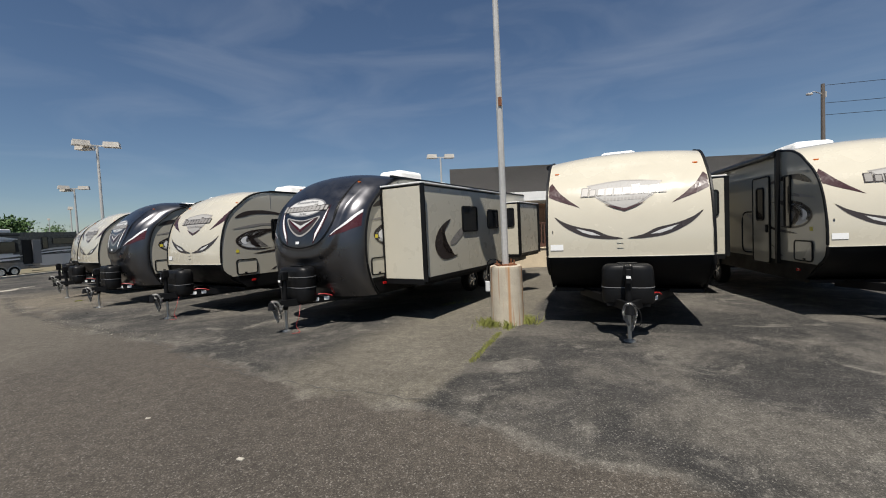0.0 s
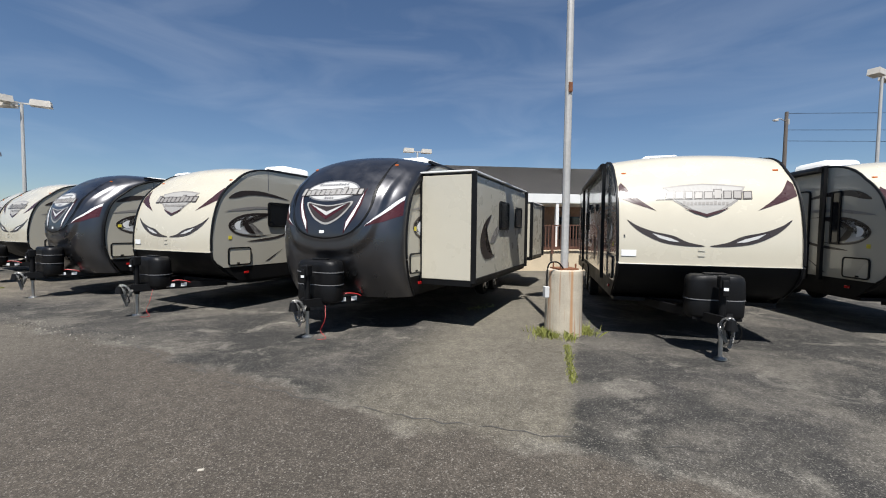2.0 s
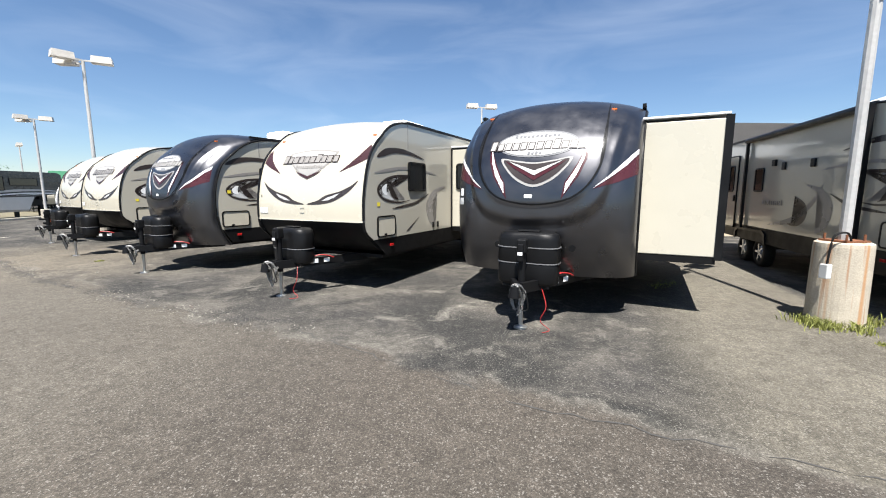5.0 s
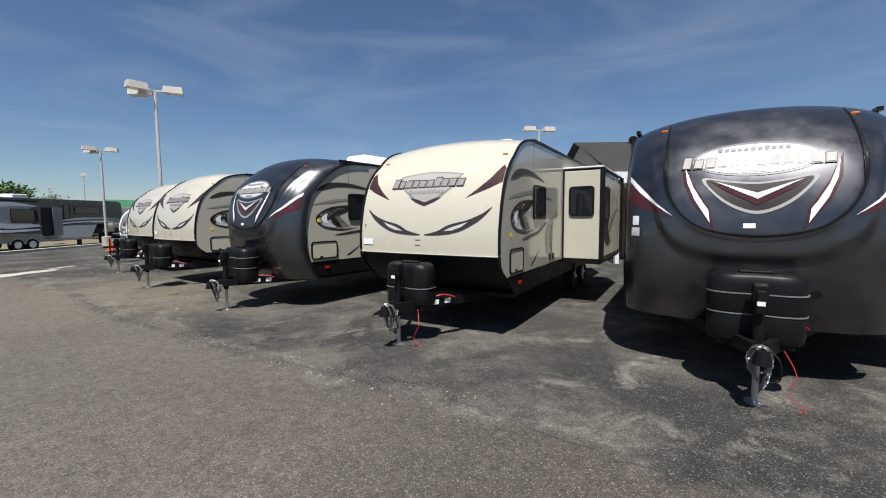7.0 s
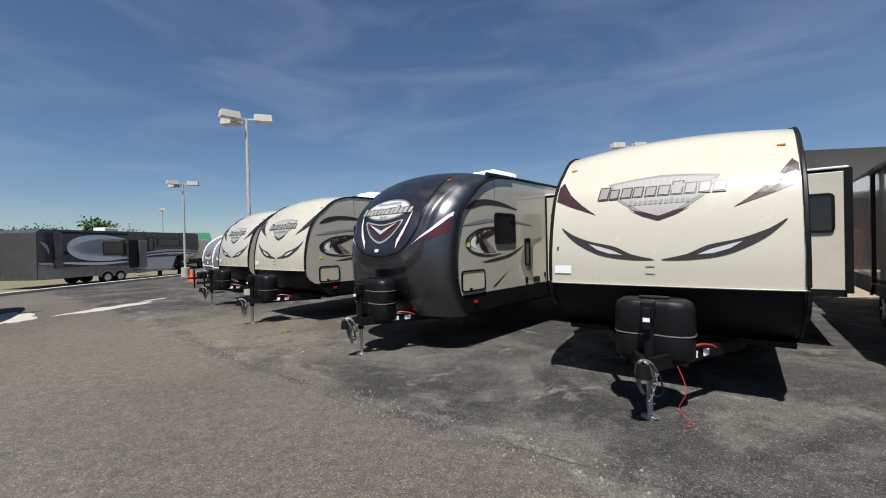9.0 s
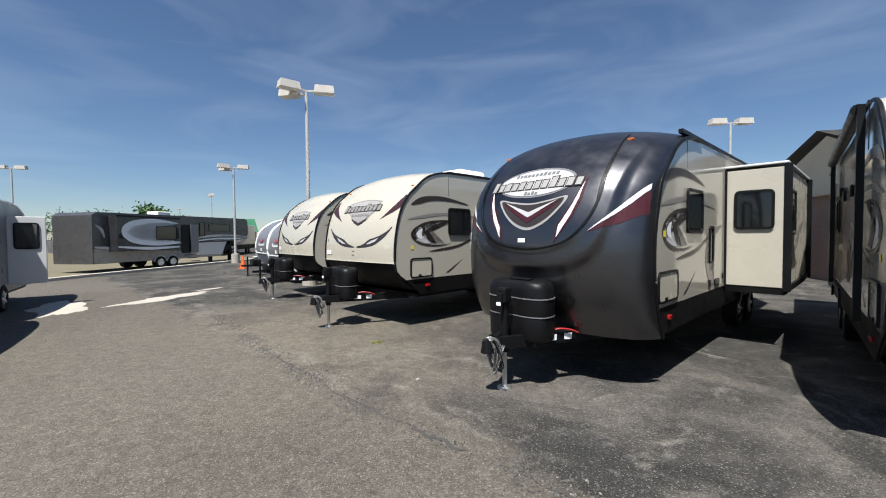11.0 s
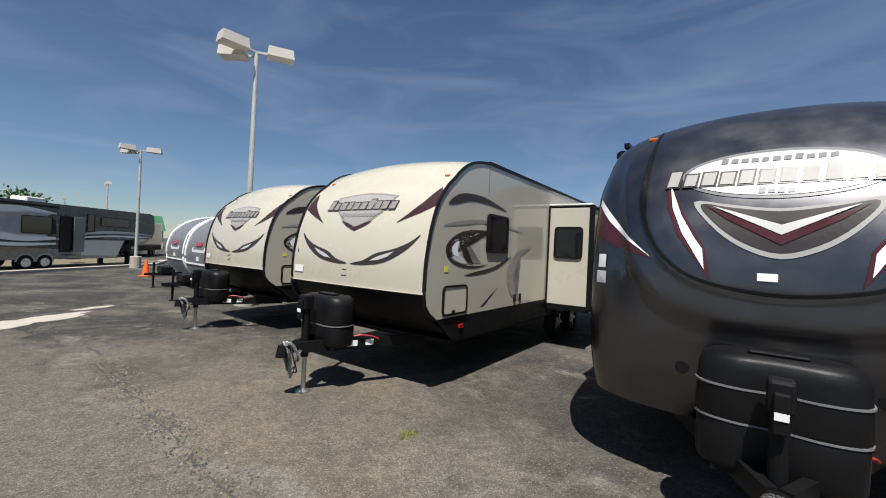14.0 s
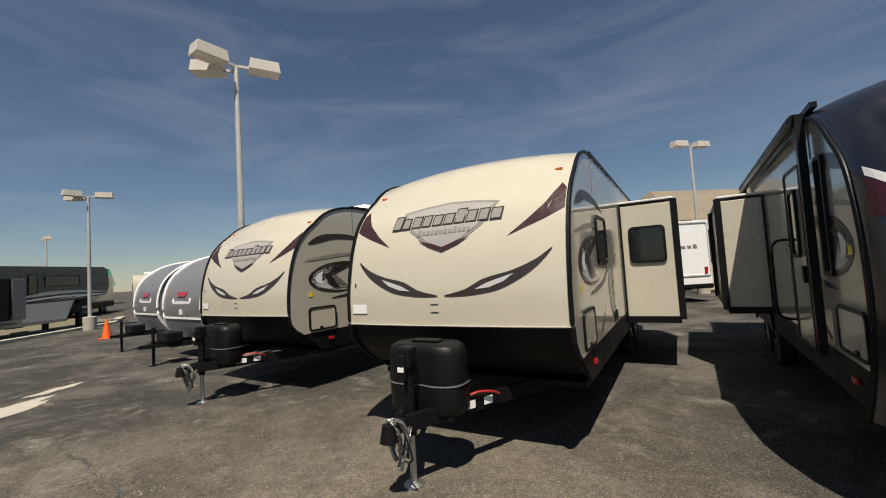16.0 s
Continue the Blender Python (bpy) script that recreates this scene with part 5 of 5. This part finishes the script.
# ---- small grey teardrop-style caravans ----
def small_caravan(x, y, heading, label, main, stripe, lower, door=False, red=False):
    C = new("caravan")
    C.matrix_world = pose(x, y, 0, 0, 0, heading)
    tagged(C, label, "caravan", "small rounded caravans")
    L, hw = 5.2, 1.05
    prof = smooth_loop([(0.95, 0.45), (0.62, 0.9), (0.60, 1.5), (0.85, 2.05), (1.5, 2.45), (2.6, 2.6), (4.2, 2.52), (5.2, 2.1), (5.55, 1.4), (5.4, 0.6), (5.2, 0.45)], 4, closed=False)
    band = [p for p in prof]
    bm = bmesh.new()
    rs = [[bm.verts.new((u, a, b)) for u in (-hw, hw)] for a, b in band]
    for r0, r1 in zip(rs, rs[1:]):
        bm.faces.new((r0[0], r0[1], r1[1], r1[0]))
    part("shell", bm, main, C, smooth=True)
    for s in (-1, 1):
        part("side_wall", slab(prof, lambda a, b, d: Vector((s * (hw - d), a, b)), 0.03), stripe, C)
        part("edge_trim", tube([(s * (hw - 0.01), a, b) for a, b in prof], 0.035, 6), WHITE, C, "white edge trim")
        for v in (3.2,):
            wheel_part(C, s * (hw + 0.02), v, 0.32, 0.18)
    low = [p for p in prof if p[1] < 0.98 and p[0] < 2]
    bm = bmesh.new()
    rs = [[bm.verts.new((u, a - 0.012, b)) for u in (-hw + 0.02, hw - 0.02)] for a, b in low]
    for r0, r1 in zip(rs, rs[1:]):
        bm.faces.new((r0[0], r0[1], r1[1], r1[0]))
    part("lower_panel", bm, lower, C)
    part("trim_strip", box(-hw + 0.02, hw - 0.02, 0.575, 0.60, 0.97, 1.01), WHITE, C, "white trim strip")
    on = lambda a, b, d: Vector((a, float(np.interp(b, [0.9, 1.5, 2.05], [0.62, 0.60, 0.85])) - 0.012 - d, b))
    w = part("window", ring_slab(-0.5, 0.5, 1.32, 1.84, 0.06, 0.07, on, 0.02), WHITE, C, "white window frame")
    part("pane", slab(round_rect(-0.44, 0.44, 1.38, 1.78, 0.03), on, 0.008), DARKGREY, w)
    part("emblem", slab([(-0.32, 1.64), (-0.1, 1.60), (0.1, 1.60), (0.32, 1.64), (0.2, 1.5), (-0.2, 1.5)], lambda a, b, d: on(a, b, d + 0.009), 0.004), REDL, w, "red winged emblem")
    part("latch", box(-0.06, 0.06, 0.55, 0.585, 1.08, 1.2), WHITE, C)
    part("drawbar", beam((0, -0.25, 0.45), (0.5, 1.2, 0.45), 0.06, 0.08), BLACKPAINT, C)
    part("drawbar", beam((0, -0.25, 0.45), (-0.5, 1.2, 0.45), 0.06, 0.08), BLACKPAINT, C)
    part("tongue_jack", tube([(0, 0, 0), (0, 0, 0.02), (0, 0, 0.03), (0, 0, 0.85)], [0.08, 0.08, 0.03, 0.035], 10), BLACKPAINT, C, "black tongue jack")
    part("gas_box", box(-0.3, 0.3, 0.15, 0.5, 0.48, 0.72, 0.04), BLACK, C)
    part("underbelly", box(-hw + 0.05, hw - 0.05, 1.0, 5.2, 0.38, 0.46), BLACKPAINT, C)
    if red:
        for s in (-1, 1):
            part("red_panel", slab([(3.7, 0.47), (5.2, 0.47), (5.42, 0.75), (5.45, 1.0), (3.7, 1.0)], lambda a, b, d: Vector((s * (hw + 0.004 + d), a, b)), 0.004), REDPAINT, C, "red lower panel")
            window_part(C, lambda a, b, d: Vector((s * (hw + d), a, b)), 1.1, 1.7, 1.4, 2.0)
        part("red_panel", box(-hw + 0.03, hw - 0.03, 5.40, 5.46, 0.6, 1.0), REDPAINT, C)
    if door:
        for s in (-1,):
            d = part("door", box(-hw - 0.7, -hw, 2.75, 2.80, 0.6, 2.25, 0.015), PALEGREY, C, "open grey door")
            window_part(d, lambda a, b, q: Vector((a, 2.80 + q, b)), -hw - 0.58, -hw - 0.12, 1.45, 2.1)
            # the wall stays closed; a black sheet gives the shade inside the doorway
            part("doorway", box(-hw - 0.008, -hw + 0.002, 2.1, 2.74, 0.6, 2.25), BLACK, C, "black sheet for the shade inside the doorway")
    return C


small_caravan(-18.8, 22.2, -44, "small grey rounded caravan with white trim", MIDGREY, MIDGREY, PALEGREY)
small_caravan(-21.1, 25.0, -46, "small grey rounded caravan beside a cone", MIDGREY, MIDGREY, PALEGREY)
small_caravan(-24.6, 18.1, 222, "silver and red rounded caravan with its door open", WHITE, MIDGREY, REDPAINT, door=True, red=True)
small_caravan(-21.3, 14.5, 222, "silver and red rounded caravan at the lane edge", WHITE, MIDGREY, REDPAINT, red=True)


# ---- fifth-wheel trailers across the lane ----
def fifth_wheel(x, y, heading, label, open_door=True):
    F = new("fifth_wheel_trailer")
    F.matrix_world = pose(x, y, 0, 0, 0, heading) @ Matrix.Diagonal((0.88, 1, 0.82, 1))
    tagged(F, label, "fifth wheel", "fifth-wheel trailers")
    out = [(0.0, 3.45)] + [(0.25, 3.65), (12.4, 3.75), (12.75, 3.6), (12.85, 2.5), (12.6, 1.95), (10.3, 1.75), (9.9, 1.0), (9.7, 0.55), (0.0, 0.55)]
    bm = bmesh.new()
    a, b = [[bm.verts.new((p, s, z)) for p, z in out] for s in (-1.2, 1.2)]
    bm.faces.new(a)
    bm.faces.new(b[::-1])
    for i in range(len(out)):
        bm.faces.new((a[i], b[i], b[(i + 1) % len(out)], a[(i + 1) % len(out)]))
    part("body", bm, COACHGREY, F, "dark grey painted body")
    f = lambda p, z: Vector((p, -1.208, z))
    part("lower_band", film_shape([[(0.05, 0.57), (9.6, 0.57), (9.8, 1.0), (7.0, 1.05), (0.05, 1.45)]], f, 0.6), TAUPE, F, "taupe lower paint")
    part("cargo_panel", film_shape([[(7.2, 0.75), (9.7, 0.7), (10.2, 1.72), (7.2, 1.68)]], lambda p, z: Vector((p, -1.213, z)), 0.6), PALEGREY, F, "pale grey cargo doors")
    for yy, pts, ws, mt in (
        (-1.218, [(0.1, 1.55), (2.2, 1.42), (4.8, 1.5), (6.0, 1.75)], [0.05, 0.13, 0.10, 0.01], PALEGREY),
        (-1.218, [(6.9, 2.0), (8.5, 2.2), (10.5, 2.25), (12.7, 2.15)], [0.02, 0.09, 0.07, 0.02], SILVER),
        (-1.219, [(6.9, 3.05), (9.0, 3.3), (12.4, 3.35)], [0.04, 0.12, 0.05], DARKGREY),
        (-1.217, [(7.0, 2.55), (9.0, 2.75), (12.6, 2.7)], [0.10, 0.22, 0.25], DARKGREY),
        (-1.217, [(6.8, 1.80), (9.4, 1.95), (12.5, 2.02)], [0.05, 0.10, 0.02], WHITE),
        (-1.717, [(1.0, 2.2), (2.6, 2.15), (5.1, 2.4)], [0.10, 0.28, 0.40], BLACK),
        (-1.219, [(6.8, 1.75), (8.6, 1.86), (10.4, 1.95)], [0.01, 0.04, 0.01], BLACK),
        (-1.718, [(5.1, 3.1), (3.4, 3.22), (1.9, 3.0), (1.35, 2.5), (1.9, 1.95), (3.4, 1.72), (5.15, 1.75)], [0.03, 0.13, 0.19, 0.19, 0.17, 0.15, 0.07], WHITE),
        (-1.718, [(3.9, 2.9), (2.7, 2.85), (2.15, 2.55), (2.5, 2.2), (3.6, 2.05)], [0.02, 0.10, 0.13, 0.10, 0.02], WHITE),
        (-1.219, [(0.15, 2.9), (0.5, 2.6), (0.65, 2.1)], [0.02, 0.09, 0.02], SILVER),
        (-1.717, [(0.95, 1.55), (3.0, 1.40), (5.15, 1.45)], [0.05, 0.09, 0.05], WHITE),
    ):
        part("swirl", film_shape([stroke(pts, ws)], lambda p, z: Vector((p, yy, z)), 0.4), mt, F, "pale painted swirl")
    sl = part("slide_out", box(0.9, 5.2, -1.71, -1.1, 1.25, 3.45, 0.02), DARKGREY, F, "dark grey slide-out")
    window_part(sl, lambda a, b, d: Vector((a, -1.714 - d, b)), 3.4, 4.9, 1.95, 2.9)
    part("edge_trim", box(0.86, 5.24, -1.74, -1.715, 3.4, 3.5), BLACK, sl)
    # open doorway: its inner shade is a thin black box on the body
    dr = part("door", box(5.9, 6.6, -1.225, -1.205, 0.95, 3.05), BLACK, F, "black sheet for the shade inside the open doorway")
    part("door_leaf", box(6.62, 7.3, -1.30, -1.26, 0.95, 3.05, 0.02), MIDGREY, dr, "open grey door leaf")
    for i in range(3):
        part("step", box(5.95, 6.55, -1.55 - 0.22 * i, -1.3 - 0.22 * i, 0.78 - 0.22 * i, 0.82 - 0.22 * i), BLACK, F, "folding step")
    window_part(F, lambda a, b, d: Vector((a, -1.212 - d, b)), 8.4, 10.6, 2.6, 3.2)
    window_part(F, lambda a, b, d: Vector((a, -1.212 - d, b)), 7.5, 8.0, 2.2, 3.3)
    part("front_leg", box(11.0, 11.2, -0.9, -0.7, 0, 1.9), BLACKPAINT, F, "black landing leg")
    part("front_leg", box(11.0, 11.2, 0.7, 0.9, 0, 1.9), BLACKPAINT, F)
    part("hitch", box(11.2, 12.2, -0.5, 0.5, 1.3, 1.95), BLACKPAINT, F)
    part("rack", box(9.4, 11.0, -0.9, 0.9, 1.0, 1.5), BLACKPAINT, F)
    part("roof_unit", box(5, 6, -0.4, 0.4, 3.70, 4.0, 0.05), ROOFW, F, "white roof unit")
    for p in (4.2, 5.15):
        for s in (-1, 1):
            bm = bmesh.new()
            tube([(p, s * 1.0, 0.4), (p, s * 1.24, 0.4)], 0.4, 22, bm)
            w = part("wheel", bm, RUBBER, F)
            part("rim", tube([(p, s * 1.241, 0.4), (p, s * 1.255, 0.4)], 0.24, 16), RIM, w, "silver rim")
        part("wheel_arch", tube([(p + 0.46 * math.cos(q), -1.22, 0.4 + 0.46 * math.sin(q)) for q in np.linspace(0.1, math.pi - 0.1, 10)], 0.04, 6), PALEGREY, F)
    return F


fifth_wheel(-30.7, 25.7, 86, "dark grey fifth-wheel trailer with silver swirls and open door")
fifth_wheel(-40.0, 15.5, 60, "dark grey fifth-wheel trailer farther along the verge")


def plain_trailer(x, y, heading, label, body, length=8.0, rear=False):
    F = new("travel_trailer")
    F.matrix_world = pose(x, y, 0, 0, 0, heading)
    tagged(F, label, "travel trailer")
    out = smooth_loop([(0.3, 0.65), (0.0, 1.4), (0.25, 2.4), (0.9, 2.95)], 5, closed=False) + [(length, 3.05), (length, 0.65)]
    part("body", slab(out, lambda a, b, d: Vector((-1.2 + d, a, b)), 2.4), body, F)
    part("skirt", box(-1.21, 1.21, 0.5, length - 0.02, 0.5, 0.95), BLACKPAINT, F, "black skirt")
    window_part(F, lambda a, b, d: Vector((1.206 + d, a, b)), 1.8, 2.6, 1.7, 2.3)
    window_part(F, lambda a, b, d: Vector((-1.206 - d, a, b)), 1.8, 2.6, 1.7, 2.3)
    window_part(F, lambda a, b, d: Vector((a, -d + float(np.interp(b, [1.4, 2.4], [0.0, 0.25])) - 0.02, b)), -0.4, 0.4, 1.5, 1.9)
    bars(lettering(1.6, 0.16, 6, -0.8, 2.0, 9), lambda a, z: Vector((a, float(np.interp(z, [1.4, 2.4], [0.0, 0.25])) - 0.03, z)), MIDGREY, F)
    part("swoosh", film_shape([smooth_loop([(0.6, 1.2), (2.5, 1.4), (5.5, 1.9), (3.0, 1.25), (1.2, 1.05)], 4)], lambda a, z: Vector((1.207, a, z)), 0.4), GREYV, F, "grey swoosh")
    part("air_conditioner", box(-0.36, 0.36, 3.5, 4.4, 3.0, 3.28, 0.08), ROOFW, F, "white rooftop air conditioner")
    for s in (-1, 1):
        for v in (4.6, 5.5):
            wheel_part(F, s * 1.16, v)
    if rear:
        back = lambda a, b, d: Vector((a, length + d, b))
        window_part(F, back, 0.15, 0.75, 1.45, 1.85)
        bars(lettering(1.5, 0.15, 7, -0.75, 2.0, 9), lambda a, z: Vector((a, length + 0.004, z)), MIDGREY, F, "grey letter block")
        part("rear_moulding", ring_slab(-1.18, 1.18, 0.97, 3.0, 0.12, 0.05, back, 0.03), PALEGREY, F, "pale grey corner moulding")
        ladder = part("ladder", tube([(0.85, length + 0.02, 0.95), (0.85, length + 0.10, 1.0), (0.85, length + 0.10, 3.1), (0.85, length - 0.1, 3.2)], 0.015, 6), STEEL, F, "steel roof ladder")
        part("ladder_rail", tube([(1.12, length + 0.02, 0.95), (1.12, length + 0.10, 1.0), (1.12, length + 0.10, 3.1), (1.12, length - 0.1, 3.2)], 0.015, 6), STEEL, ladder)
        for q in range(7):
            part("rung", tube([(0.85, length + 0.10, 1.1 + 0.3 * q), (1.12, length + 0.10, 1.1 + 0.3 * q)], 0.013, 6), STEEL, ladder)
        for q in (-1, 1):
            part("tail_lamp", box(q * 1.0 - 0.06, q * 1.0 + 0.06, length, length + 0.03, 1.05, 1.3, 0.01), REDL, F, "red tail lamp")
        part("bumper", box(-1.15, 1.15, length + 0.02, length + 0.14, 0.55, 0.68, 0.01), BLACKPAINT, F, "black rear bumper")
    part("tongue_jack", tube([(0, -0.9, 0), (0, -0.9, 0.9)], 0.04, 8), BLACKPAINT, F)
    part("drawbar", beam((0, -1.2, 0.55), (0, 0.6, 0.55), 0.5, 0.1), BLACKPAINT, F)
    return F


# trailers of the next row, seen through the gaps
for x, y, h in ((-1.4, 33.9, 170), (-5.4, 36.4, 168)):
    plain_trailer(x, y, h, "white travel trailer showing its rear in the row behind", WHITE, rear=True)
for i, (x, y) in enumerate(((-36, 44), (-41, 49), (-33, 49))):
    plain_trailer(x, y, 20 + 5 * i, "cream travel trailer far across the lot", SIDING)
for x, y, b in ((-52, 22, WHITE), (-56, 29, WHITE), (-60, 36, SIDING)):
    plain_trailer(x, y, 150, "white travel trailer beyond the verge", b)

# verge and kerb beside the fifth wheels
sheet("verge", [(-27.6, 8), (-28.4, 24), (-28.3, 36), (-30.5, 40.5), (-38, 46), (-110, 60), (-110, 20), (-60, -20)], 0.006, DRYGRASS, "dry grass verge beyond the lane")
K = part("kerb", slab([(-27.2, 8.0), (-28.0, 24.0), (-27.9, 36.0), (-30.1, 40.6), (-30.5, 40.5), (-28.3, 36.0), (-28.4, 24.0), (-27.6, 8.0)], lambda a, b, d: Vector((a, b, 0.12 - d)), 0.12), PALECON)
tagged(K, "pale concrete kerb along the verge", kind="structure")


# traffic cone
def cone(x, y):
    c = part("traffic_cone", tube([(0, 0, 0.04), (0, 0, 0.4), (0, 0, 0.72)], [0.15, 0.09, 0.03], 18), ORANGE)
    c.matrix_world = pose(x, y, 0)
    tagged(c, "orange plastic traffic cone on the asphalt", "traffic cone")
    part("base", box(-0.19, 0.19, -0.19, 0.19, 0, 0.038, 0.01), ORANGE, c)


cone(-23.9, 28.9)


# ---- trees on the skyline ----
def tree(x, y, height, spread, seed, label):
    rnd = random.Random(seed)
    t = new("tree")
    t.matrix_world = pose(x, y, 0)
    tagged(t, label, "tree")
    bm = tube([(0, 0, 0), (0.1, 0, height * 0.3), (0.05, 0.1, height * 0.6)], [0.35, 0.25, 0.12], 8)
    tips = []
    for _ in range(9):
        q = rnd.uniform(0, 6.28)
        r = spread * rnd.uniform(0.4, 0.8)
        p = (r * math.cos(q), r * math.sin(q), height * rnd.uniform(0.5, 0.9))
        tube([(0.1, 0, height * rnd.uniform(0.25, 0.5)), (p[0] * 0.5, p[1] * 0.5, p[2] * 0.85), p], [0.12, 0.07, 0.03], 5, bm)
        tips.append(p)
    part("trunk", bm, TRUNK, t)
    bm = bmesh.new()
    for p in tips + [(0, 0, height * 0.85)] * 2:
        for _ in range(170):
            c = Vector(p) + Vector((rnd.gauss(0, 1), rnd.gauss(0, 1), rnd.gauss(0, 0.8))) * spread * 0.24
            a, b = Vector((rnd.gauss(0, 1), rnd.gauss(0, 1), rnd.gauss(0, 1))).normalized(), Vector((rnd.gauss(0, 1), rnd.gauss(0, 1), rnd.gauss(0, 1))).normalized()
            s = rnd.uniform(0.18, 0.4)
            bm.faces.new([bm.verts.new(c + v) for v in (a * s, b * s * 0.6, -a * s, -b * s * 0.6)])
    part("crown", bm, LEAF, t, "leafy green crown")


for i, (x, y, h, s) in enumerate(((-71, 73, 7.6, 3.0), (-84, 77, 5.6, 4), (-92, 85, 5.6, 4), (-76, 67, 5.0, 3), (-120, 110, 8, 6), (-112, 96, 7, 6), (-108, 124, 7.5, 6))):
    tree(x, y, h, s, 40 + i, "leafy green tree on the skyline")
